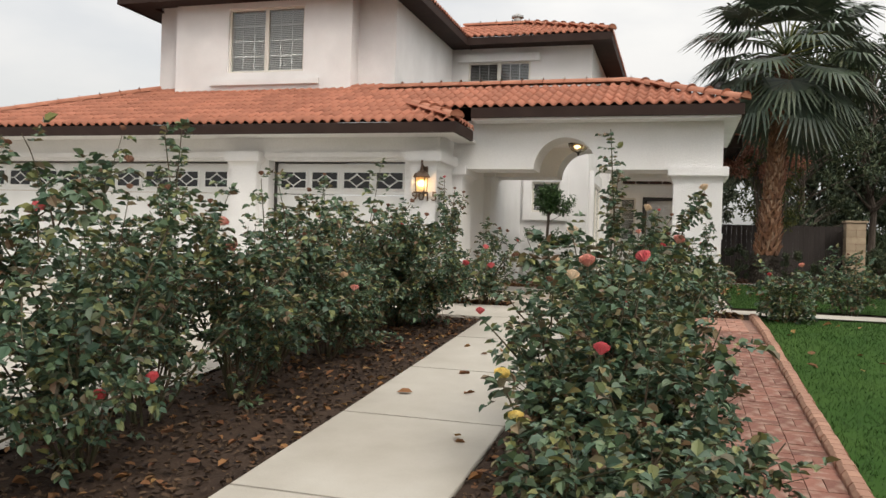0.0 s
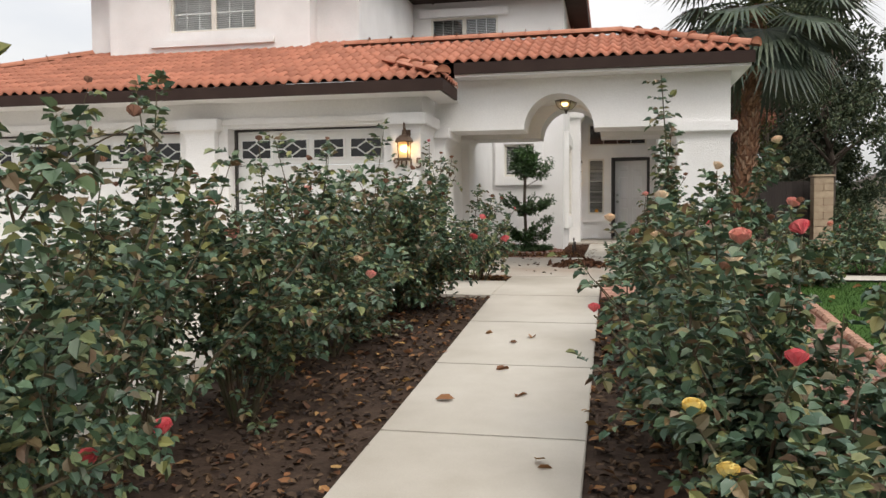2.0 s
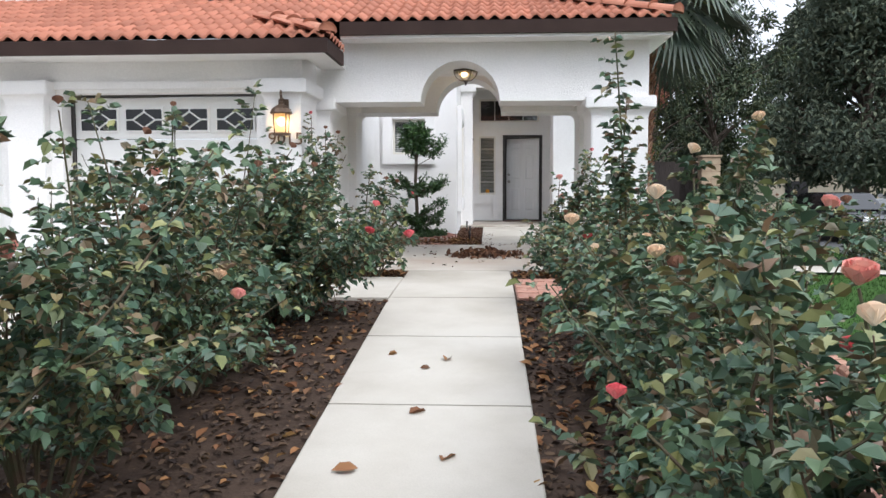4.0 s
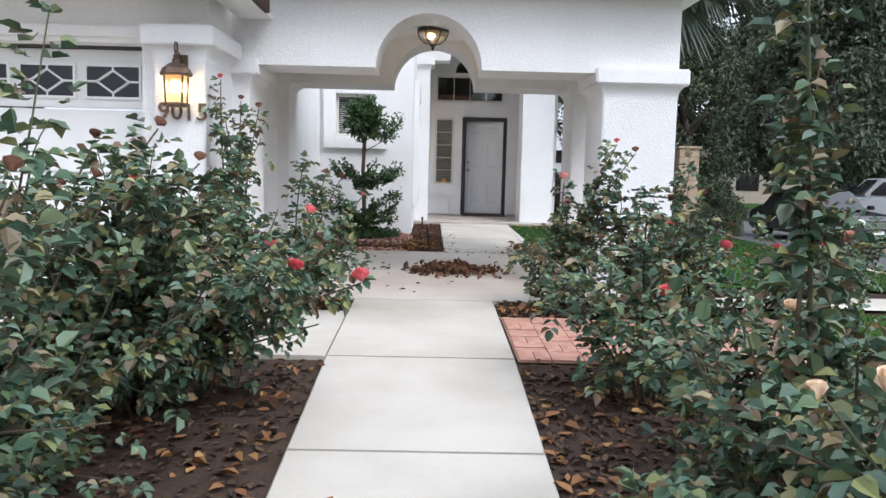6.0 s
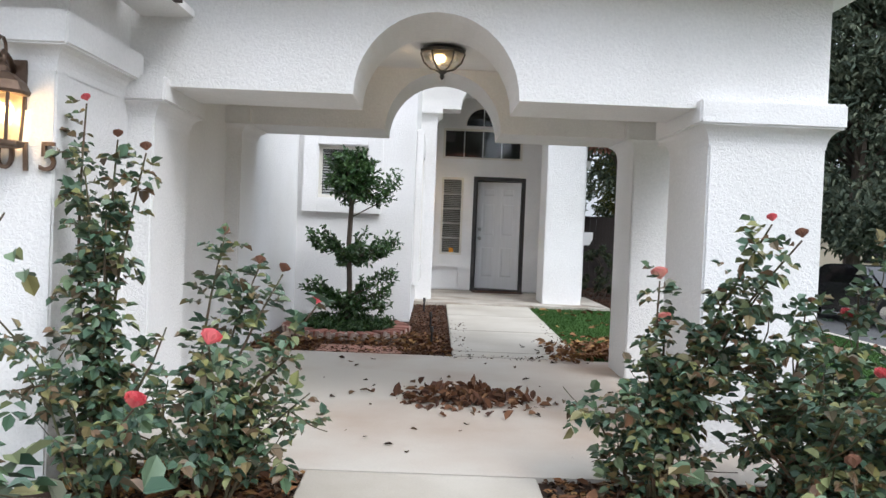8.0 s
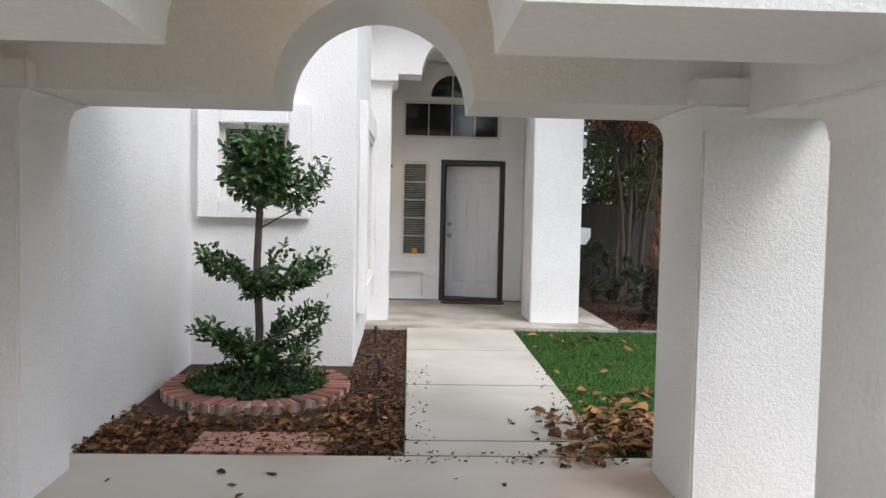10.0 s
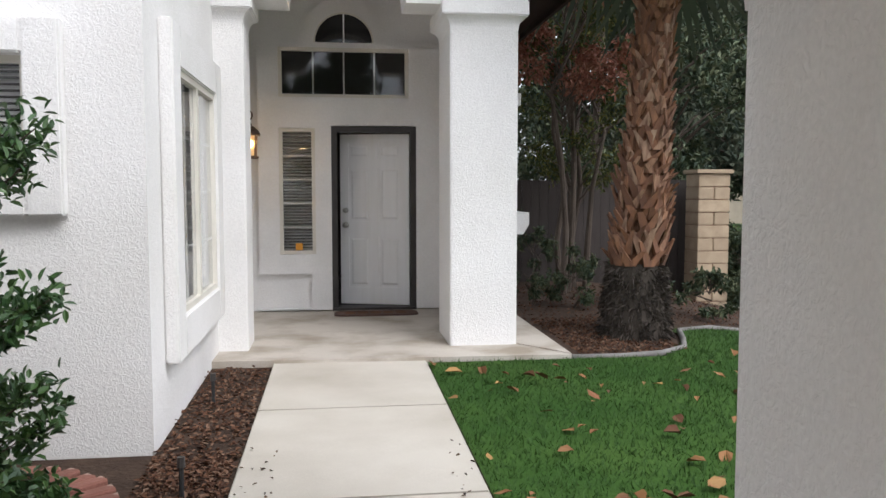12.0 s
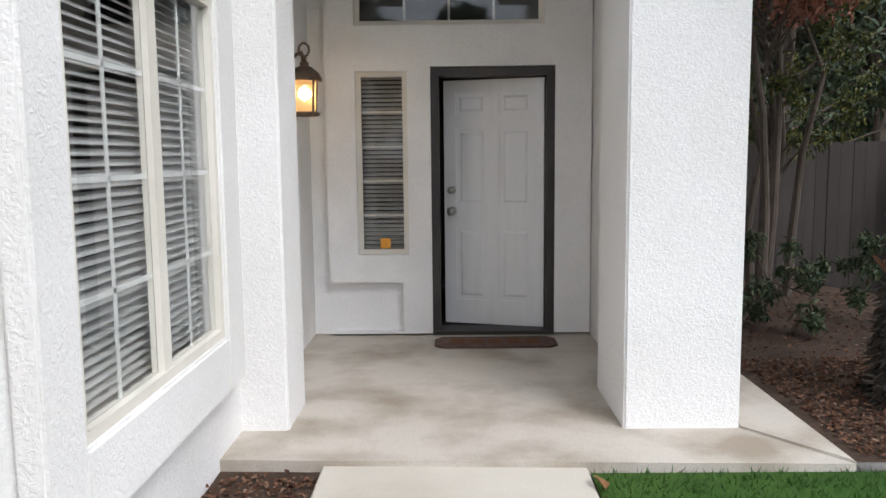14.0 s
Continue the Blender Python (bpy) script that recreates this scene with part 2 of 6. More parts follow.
RUBBER = mat("rubber", (0.02, 0.02, 0.02), 0.85)
CHROME = mat("chrome", (0.6, 0.6, 0.6), 0.15, metal=1.0)
FARWALL = mat("far_stucco", (0.52, 0.45, 0.36), 0.9, var=(0.45, 0.38, 0.30), scale=2, bump=0.3, bump_scale=30)
MAT_RUBBER = mat("doormat", (0.075, 0.045, 0.038), 0.95, var=(0.15, 0.085, 0.06), scale=16, bump=0.8, bump_scale=70, fine=0.3)
BINGREEN = mat("bin_plastic", (0.12, 0.20, 0.19), 0.5, var=(0.09, 0.15, 0.15), scale=3)
ORANGE = mat("sign_orange", (0.75, 0.33, 0.03), 0.5)
EDGING = mat("edging_concrete", (0.22, 0.21, 0.20), 0.9, var=(0.15, 0.14, 0.13), scale=6, bump=0.4, bump_scale=50)


# ---- mesh tools ----
class Shape:
    """Collects vertices and faces for one mesh."""

    def __init__(self):
        self.v, self.f = [], []

    def add(self, verts, faces):
        k = len(self.v)
        self.v.extend(verts)
        self.f.extend([tuple(i + k for i in f) for f in faces])
        return self

    def box(self, x0, x1, y0, y1, z0, z1):
        return self.add([(x0, y0, z0), (x1, y0, z0), (x1, y1, z0), (x0, y1, z0), (x0, y0, z1), (x1, y0, z1), (x1, y1, z1), (x0, y1, z1)],
                        [(3, 2, 1, 0), (4, 5, 6, 7), (0, 1, 5, 4), (1, 2, 6, 5), (2, 3, 7, 6), (3, 0, 4, 7)])

    def prism(self, outline, axis, a, b):
        """An outline of 2D points drawn out along an axis from a to b."""
        put = {"x": lambda p, c: (c, p[0], p[1]), "y": lambda p, c: (p[0], c, p[1]), "z": lambda p, c: (p[0], p[1], c)}[axis]
        n = len(outline)
        faces = [tuple(range(n)), tuple(range(2 * n - 1, n - 1, -1))] + [(i, i + n, (i + 1) % n + n, (i + 1) % n) for i in range(n)]
        return self.add([put(p, a) for p in outline] + [put(p, b) for p in outline], faces)

    def tube(self, points, radii, sides=6):
        pts = [Vector(p) for p in points]
        verts, faces = [], []
        for i, p in enumerate(pts):
            d = (pts[min(i + 1, len(pts) - 1)] - pts[max(i - 1, 0)]).normalized()
            u = d.cross(Vector((0.31, 0.87, 0.38))).normalized()
            w = d.cross(u)
            for s in range(sides):
                a = 2 * math.pi * s / sides
                verts.append(tuple(p + (u * math.cos(a) + w * math.sin(a)) * radii[i]))
        for i in range(len(pts) - 1):
            for s in range(sides):
                t = (s + 1) % sides
                faces.append((i * sides + s, i * sides + t, (i + 1) * sides + t, (i + 1) * sides + s))
        faces.append(tuple(range(sides - 1, -1, -1)))
        faces.append(tuple((len(pts) - 1) * sides + s for s in range(sides)))
        return self.add(verts, faces)

    def lathe(self, profile, cx, cy, sides=16, phase=0.0):
        verts, faces = [], []
        for r, z in profile:
            for s in range(sides):
                a = 2 * math.pi * s / sides + phase
                verts.append((cx + r * math.cos(a), cy + r * math.sin(a), z))
        for i in range(len(profile) - 1):
            for s in range(sides):
                t = (s + 1) % sides
                faces.append((i * sides + s, i * sides + t, (i + 1) * sides + t, (i + 1) * sides + s))
        faces.append(tuple(range(sides - 1, -1, -1)))
        faces.append(tuple((len(profile) - 1) * sides + s for s in range(sides)))
        return self.add(verts, faces)

    def leaf(self, p, d, length, width, fold=0.25, droop=0.2, up=None):
        """A folded, slightly drooping leaf of two quads from p along d."""
        d = Vector(d).normalized()
        side = d.cross(up or Vector((random.gauss(0, 0.5), random.gauss(0, 0.5), 1))).normalized()
        nrm = side.cross(d)
        p = Vector(p)
        a, b, tip = p + d * length * 0.3, p + d * length * 0.68, p + d * length - nrm * length * droop
        lift = nrm * width * fold
        k = len(self.v)
        self.v.extend([tuple(p), tuple(a + side * width * 0.45 + lift), tuple(b + side * width * 0.42 + lift * 0.7), tuple(tip),
                       tuple(b - side * width * 0.42 + lift * 0.7), tuple(a - side * width * 0.45 + lift)])
        self.f.extend([(k, k + 1, k + 2, k + 3), (k, k + 3, k + 4, k + 5)])

    def mesh(self, name, material, smooth=False):
        me = bpy.data.meshes.new(name)
        me.from_pydata(self.v, [], self.f)
        me.materials.append(material)
        me.update()
        if smooth:
            me.shade_smooth()
        return me

    def ob(self, name, material, parent=None, label="", smooth=False, bevel=0.0):
        o = new(name, self.mesh(name, material, smooth))
        if bevel:
            bm = bmesh.new()
            bm.from_mesh(o.data)
            bmesh.ops.bevel(bm, geom=bm.edges[:], offset=bevel, segments=2, affect="EDGES", clamp_overlap=True)
            bm.to_mesh(o.data)
            bm.free()
        if parent:
            o.parent = parent
            o.matrix_parent_inverse = parent.matrix_basis.inverted()
        if label:
            tagged(o, label)
        return o


def thing(name, x, y, z, label, category, group="", kind="", rz=0.0):
    e = new(name)
    e.matrix_basis = pose(x, y, z, 0, 0, rz)
    return tagged(e, label, category, group, kind)


def setting(o, label, category):
    return tagged(o, label, category, kind="structure")


PROFILE = ((-60, -0.55), (-8, -0.5), (0, -0.2), (5.4, 0.186), (6.9, 0.30), (9.7, 0.525), (11.5, 0.59), (15, 0.65), (19.6, 0.716), (22.3, 0.74), (30, 0.75), (300, 0.75))


def smooth01(a, b, x):
    t = min(1, max(0, (x - a) / (b - a)))
    return t * t * (3 - 2 * t)


def ground_z(x, y):
    z = float(np.interp(y, [p[0] for p in PROFILE], [p[1] for p in PROFILE]))
    return z + (0.0 - z) * smooth01(2.5, 7.5, x) * smooth01(-2, 6, y)


def sheet(name, material, x0, x1, y0, y1, lift, step=0.5, inside=None):
    """A patch that follows the ground, lifted a little."""
    nx, ny = max(1, round((x1 - x0) / step)), max(1, round((y1 - y0) / step))
    s = Shape()
    xs, ys = np.linspace(x0, x1, nx + 1), np.linspace(y0, y1, ny + 1)
    s.v = [(float(x), float(y), ground_z(x, y) + lift) for y in ys for x in xs]
    s.f = [(j * (nx + 1) + i, j * (nx + 1) + i + 1, (j + 1) * (nx + 1) + i + 1, (j + 1) * (nx + 1) + i) for j in range(ny) for i in range(nx)
           if inside is None or inside(xs[i] + step / 2, ys[j] + step / 2)]
    return s.ob(name, material, smooth=True)


def slab(x0, x1, y0, y1, top=0.03, deep=0.12):
    """A concrete flag that follows the slope."""
    s = Shape()
    g = 0.011
    n = max(1, round((y1 - y0) / 0.5))
    ys = [y0 + g + (y1 - y0 - 2 * g) * i / n for i in range(n + 1)]
    e = 0.008
    for y in ys:
        z = ground_z(-1.5, y) + top
        s.v += [(x0, y, z - deep), (x0, y, z - e), (x0 + e, y, z), (x1 - e, y, z), (x1, y, z - e), (x1, y, z - deep)]
    for i in range(n):
        for k in range(5):
            s.f.append((i * 6 + k, i * 6 + k + 1, i * 6 + 7 + k, i * 6 + 6 + k))
    s.f += [tuple(range(5, -1, -1)), tuple(n * 6 + k for k in range(6))]
    for f_i in range(len(s.f) - 2):
        s.f[f_i] = s.f[f_i][::-1]
    return s


# ---- ground ----
def build_ground():
    s = Shape()
    xs = [-900, -300, -100, -50, -30, -20] + [x * 0.5 for x in range(-30, 41)] + [25, 30, 40, 60, 100, 300, 900]
    ys = [-900, -300, -100, -50, -30, -20] + [y * 0.5 for y in range(-24, 71)] + [40, 50, 70, 100, 300, 900]
    n = len(xs)
    s.v = [(x, y, ground_z(x, y)) for y in ys for x in xs]
    s.f = [(j * n + i, j * n + i + 1, (j + 1) * n + i + 1, (j + 1) * n + i) for j in range(len(ys) - 1) for i in range(n - 1)]
    setting(s.ob("ground", SOIL, smooth=True), "dark brown mulched soil ground around the house", "ground")
    setting(sheet("driveway", CONCRETE, -14, -3.75, -9, 11.6, 0.025), "pale concrete driveway in front of the garage", "driveway")
    setting(sheet("road", ASPHALT, -60, 60, -20, -10, 0.03, 2.0), "grey asphalt street", "road")
    setting(sheet("road", ASPHALT, 6.5, 16, 19.5, 60, 0.02, 1.0), "grey asphalt side street", "road")
    setting(sheet("pavement", CONCRETE, 5.0, 6.4, 12.5, 40, 0.03, 0.7), "pale concrete pavement beside the side street", "pavement")
    setting(sheet("pavement", CONCRETE, 0.75, 7.0, 11.45, 12.05, 0.03, 0.3), "narrow pale concrete walk across the lawn", "pavement")


def in_back_lawn(x, y):
    if x < 1.6:
        return y < 19.5
    if x < 2.45:
        return y < 19.45 + (x - 1.6) ** 2 * 1.2
    return y < 20.7


def build_lawns():
    front = sheet("lawn", GRASS_BASE, 0.98, 9.0, -9, 11.3, 0.02)
    setting(front, "trimmed green front lawn with fallen leaves", "lawn")
    setting(sheet("lawn", GRASS_BASE, -0.15, 5.0, 15.0, 21.0, 0.02, 0.1, in_back_lawn), "small green lawn beside the entry path", "lawn")
    setting(sheet("lawn", GRASS_BASE, 0.8, 5.0, 12.6, 15.0, 0.02, 0.2), "green lawn strip beside the porch", "lawn")
    setting(sheet("lawn", GRASS_BASE, 16, 60, 10, 120, 0.03, 4), "distant green front lawns", "lawn")
    for (x0, x1, y0, y1, n, ok) in ((0.98, 5.2, 3.0, 11.3, 42000, None), (-0.15, 4.5, 15.0, 20.7, 48000, in_back_lawn), (0.8, 4.5, 12.6, 15.0, 9000, None)):
        s = Shape()
        for _ in range(n):
            x, y = random.uniform(x0, x1), random.uniform(y0, y1)
            if ok and not ok(x, y):
                continue
            a, h = random.uniform(0, 6.28), random.uniform(0.018, 0.045)
            z, w = ground_z(x, y) + 0.018, 0.004
            dx, dy = math.cos(a) * w, math.sin(a) * w
            lx, ly = random.gauss(0, 0.018), random.gauss(0, 0.018)
            s.add([(x - dx, y - dy, z), (x + dx, y + dy, z), (x + lx, y + ly, z + h)], [(0, 1, 2)])
        tagged(s.ob("grass", BLADES), "short green grass blades on the lawn", "grass", kind="stuff")


build_ground()
build_lawns()


# ---- house: walls ----
def wall_box(name, x0, x1, y0, y1, z0, z1, label="white stucco house wall", material=None):
    return setting(Shape().box(x0, x1, y0, y1, z0, z1).ob(name, material or STUCCO), label, "wall")


def holed(x0, x1, z0, z1, holes, axis, a, b):
    """A wall as boxes round rectangular holes (u0, u1, z0, z1), thick from a to b along the axis."""
    us = sorted({x0, x1, *[h[0] for h in holes], *[h[1] for h in holes]})
    zs = sorted({z0, z1, *[h[2] for h in holes], *[h[3] for h in holes]})
    s = Shape()
    for i in range(len(us) - 1):
        run = None
        for j in range(len(zs) - 1):
            uc, zc = (us[i] + us[i + 1]) / 2, (zs[j] + zs[j + 1]) / 2
            solid = not any(h[0] < uc < h[1] and h[2] < zc < h[3] for h in holes)
            if solid and run is None:
                run = zs[j]
            if run is not None and (not solid or j == len(zs) - 2):
                top = zs[j + 1] if solid else zs[j]
                if axis == "y":
                    s.box(us[i], us[i + 1], a, b, run, top)
                else:
                    s.box(a, b, us[i], us[i + 1], run, top)
                run = None
    return s


def arch_beam(x0, x1, cx, r, z0, z1, y0, y1, material=STUCCO, name="arch_wall", label="white stucco arcade wall with a round arch"):
    n = 20
    outline = [(x0, z1), (x0, z0), (cx - r, z0)] + [(cx - r * math.cos(math.pi * i / n), z0 + r * 1.02 * math.sin(math.pi * i / n)) for i in range(1, n)] + [(cx + r, z0), (x1, z0), (x1, z1)]
    s = Shape()
    k = len(outline)
    s.v = [(p[0], y0, p[1]) for p in outline] + [(p[0], y1, p[1]) for p in outline]
    # front and back as strips between the arch and the top
    tops = [(p[0], z1) for p in outline[1:-1]]
    s.v += [(p[0], y0, p[1]) for p in tops] + [(p[0], y1, p[1]) for p in tops]
    m = len(tops)
    for i in range(m - 1):
        if abs(tops[i][0] - tops[i + 1][0]) < 1e-6:
            continue
        s.f.append((i + 1, i + 2, 2 * k + i + 1, 2 * k + i))
        s.f.append((k + i + 2, k + i + 1, 2 * k + m + i, 2 * k + m + i + 1))
    for i in range(k - 1):
        s.f.append((i + 1, i, i + k, i + 1 + k))
    s.f.append((0, k - 1, 2 * k - 1, k))
    return setting(s.ob(name, material), label, "wall")


def pier(x0, x1, y0, y1, z0, z_cap, name="porch_pier", flare=0.07, cap_h=0.14, cove_h=0.11):
    """A square stucco pier with a coved capital: shaft, cove, cap."""
    e = thing(name, (x0 + x1) / 2, (y0 + y1) / 2, z0, "square white stucco pier with a flared capital", "pier", "porch piers")
    Shape().box(x0, x1, y0, y1, z0, z_cap - cap_h - cove_h + 0.03).ob("shaft", STUCCO, e, bevel=0.012)
    s = Shape()
    n = 6
    for i in range(n + 1):
        t = i / n
        o = flare * (1 - math.cos(t * math.pi / 2))
        z = z_cap - cap_h - cove_h + cove_h * math.sin(t * math.pi / 2)
        s.v += [(x0 - o, y0 - o, z), (x1 + o, y0 - o, z), (x1 + o, y1 + o, z), (x0 - o, y1 + o, z)]
    for i in range(n):
        for c in range(4):
            d = (c + 1) % 4
            s.f.append((i * 4 + c, i * 4 + d, i * 4 + 4 + d, i * 4 + 4 + c))
    s.ob("cove", STUCCO_SMOOTH, e)
    f = flare + 0.008
    Shape().box(x0 - f, x1 + f, y0 - f, y1 + f, z_cap - cap_h, z_cap).ob("cap", STUCCO_SMOOTH, e, bevel=0.012)
    return e


# front porch
AX, AR = -1.628, 0.466
arch_beam(-3.34, 0.57, AX, AR, 2.575, 3.30, 12.03, 12.62)
arch_beam(-3.40, 0.60, -1.575, 0.476, 2.65, 3.30, 14.13, 14.78)
wall_box("wall_porch_side", 0.19, 0.57, 12.62, 14.13, 2.60, 3.30)
setting(Shape().box(-3.4, 0.565, 12.6, 14.2, 3.16, 3.24).ob("ceiling", STUCCO_SMOOTH), "plain white porch ceiling", "ceiling")
pier(-0.09, 0.572, 12.028, 12.78, 0.55, 2.62)
pier(-3.75, -3.19, 12.028, 12.65, 0.55, 2.62)
pier(0.0, 0.68, 14.11, 14.72, 0.60, 2.78)
pier(-3.75, -3.22, 14.128, 14.692, 0.60, 2.78)

# garage
wall_box("wall_garage_side", -3.53, -3.34, 11.30, 17.6, 0.5, 3.1)
wall_box("wall_breezeway", -3.75, -3.48, 14.69, 17.56, 0.6, 4.2)
s = holed(-12.5, -3.53, 0.3, 3.1, ((-11.9, -6.80, 0.3, 2.62), (-6.08, -3.86, 0.3, 2.62)), "y", 11.30, 11.62)
setting(s.ob("wall_garage_front", STUCCO), "white stucco garage wall with two door openings", "wall")
setting(Shape().box(-12.5, -3.30, 11.26, 11.32, 2.66, 2.74).ob("trim", STUCCO_SMOOTH), "white stucco ledge above the garage doors", "trim")


def garage_pilaster(x0, x1):
    e = thing("garage_pilaster", (x0 + x1) / 2, 11.25, 0.5, "white stucco pilaster with a flared capital", "pilaster", "garage pilasters")
    Shape().box(x0, x1, 11.18, 11.31, 0.4, 2.50).ob("shaft", STUCCO, e, bevel=0.01)
    s2 = Shape()
    for i in range(6):
        t = i / 5
        o, z = 0.07 * (1 - math.cos(t * math.pi / 2)), 2.48 + 0.11 * math.sin(t * math.pi / 2)
        s2.v += [(x0 - o, 11.18 - o, z), (x1 + o, 11.18 - o, z), (x1 + o, 12.02, z), (x0 - o, 11.4, z)] if x1 > -3.4 else [(x0 - o, 11.18 - o, z), (x1 + o, 11.18 - o, z), (x1 + o, 11.4, z), (x0 - o, 11.4, z)]
    s2.f = [(i * 4 + c, i * 4 + (c + 1) % 4, i * 4 + 4 + (c + 1) % 4, i * 4 + 4 + c) for i in range(5) for c in range(4)]
    s2.ob("cove", STUCCO_SMOOTH, e)
    back = 12.02 if x1 > -3.4 else 11.31
    Shape().prism([(x0 - 0.08, 11.10), (x1 + 0.08, 11.10), (x1 + 0.08, back), (x1 - 0.05, back), (x1 - 0.05, 11.31), (x0 - 0.08, 11.31)], "z", 2.588, 2.74).ob("cap", STUCCO_SMOOTH, e, bevel=0.01)


garage_pilaster(-3.73, -3.335)
garage_pilaster(-6.66, -6.22)
garage_pilaster(-12.45, -12.0)


def garage_door(x0, x1, lites):
    e = thing("garage_door", (x0 + x1) / 2, 11.56, 0.55, "white sectional garage door with dark diamond lites", "garage door", "garage doors")
    zs = [0.56, 1.08, 1.60, 2.12, 2.60]
    for i in range(4):
        Shape().box(x0 + 0.03, x1 - 0.03, 11.54, 11.58, zs[i] + 0.006, zs[i + 1] - 0.006).ob("panel", WHITE, e, bevel=0.006)
    fr = Shape().box(x0, x0 + 0.03, 11.5, 11.6, 0.56, 2.62).box(x1 - 0.03, x1, 11.5, 11.6, 0.56, 2.62).box(x0, x1, 11.5, 11.6, 2.602, 2.62)
    fr.ob("weather_strip", JAMB, e, "dark rubber weather strip")
    pitch = (x1 - x0 - 0.1) / lites
    for i in range(lites):
        c = x0 + 0.05 + pitch * (i + 0.5)
        lite = Shape().box(c - 0.21, c + 0.21, 11.527, 11.541, 2.22, 2.46).ob("lite", BLACKGLASS, e, "dark glass lite")
        b = Shape()
        for (ax, az, bx, bz) in ((-0.21, 0, -0.13, 0), (0.13, 0, 0.21, 0), (-0.13, 0, 0, 0.09), (0, 0.09, 0.13, 0), (0.13, 0, 0, -0.09), (0, -0.09, -0.13, 0), (0, 0.09, 0, 0.12), (0, -0.09, 0, -0.12), (-0.085, 0.03, -0.21, 0.12), (0.085, 0.03, 0.21, 0.12), (-0.085, -0.03, -0.21, -0.12), (0.085, -0.03, 0.21, -0.12)):
            if abs(ax) == 0.085:
                continue
            b.tube([(c + ax, 11.524, 2.34 + az), (c + bx, 11.524, 2.34 + bz)], [0.010, 0.010], 4)
        b.ob("muntin", WHITE, lite, "white diamond muntin")
        f2 = Shape().box(c - 0.23, c + 0.23, 11.518, 11.54, 2.46, 2.48).box(c - 0.23, c + 0.23, 11.518, 11.54, 2.20, 2.22).box(c - 0.23, c - 0.21, 11.518, 11.54, 2.22, 2.46).box(c + 0.21, c + 0.23, 11.518, 11.54, 2.22, 2.46)
        f2.ob("lite_frame", WHITE, lite)


garage_door(-6.08, -3.86, 4)
garage_door(-11.9, -6.80, 9)

# entry wing: kitchen block with two windows, two storeys high
s = holed(-3.75, -1.888, 0.6, 4.2, ((-3.09, -2.48, 2.2, 2.85),), "y", 17.55, 17.80)
setting(s.ob("wall_wing_front", STUCCO), "white stucco wall with a small window", "wall")
s = holed(17.80, 22.3, 0.6, 5.95, ((18.11, 19.53, 1.38, 2.88),), "x", -2.138, -1.888)
setting(s.ob("wall_wing_side", STUCCO), "white stucco side wall with a tall window", "wall")
s = holed(-5.0, -1.888, 4.2, 5.95, ((-4.62, -3.22, 4.70, 5.50),), "y", 17.55, 17.80)
setting(s.ob("wall_wing_upper", STUCCO), "white stucco upper wall", "wall")


def ring(u0, u1, z0, z1, w, axis, a, b, drop=0.0):
    """A flat frame round an opening; w is its width."""
    return holed(u0 - w, u1 + w, z0 - w - drop, z1 + w, ((u0, u1, z0, z1),), axis, a, b)


setting(ring(-3.09, -2.48, 2.2, 2.85, 0.19, "y", 17.47, 17.55).ob("trim", STUCCO, bevel=0.012), "raised white stucco surround of the small window", "trim")
setting(holed(17.88, 19.80, 1.12, 3.14, ((18.11, 19.53, 1.38, 2.88),), "x", -1.888, -1.80).ob("trim", STUCCO, bevel=0.012), "raised white stucco surround of the tall window", "trim")


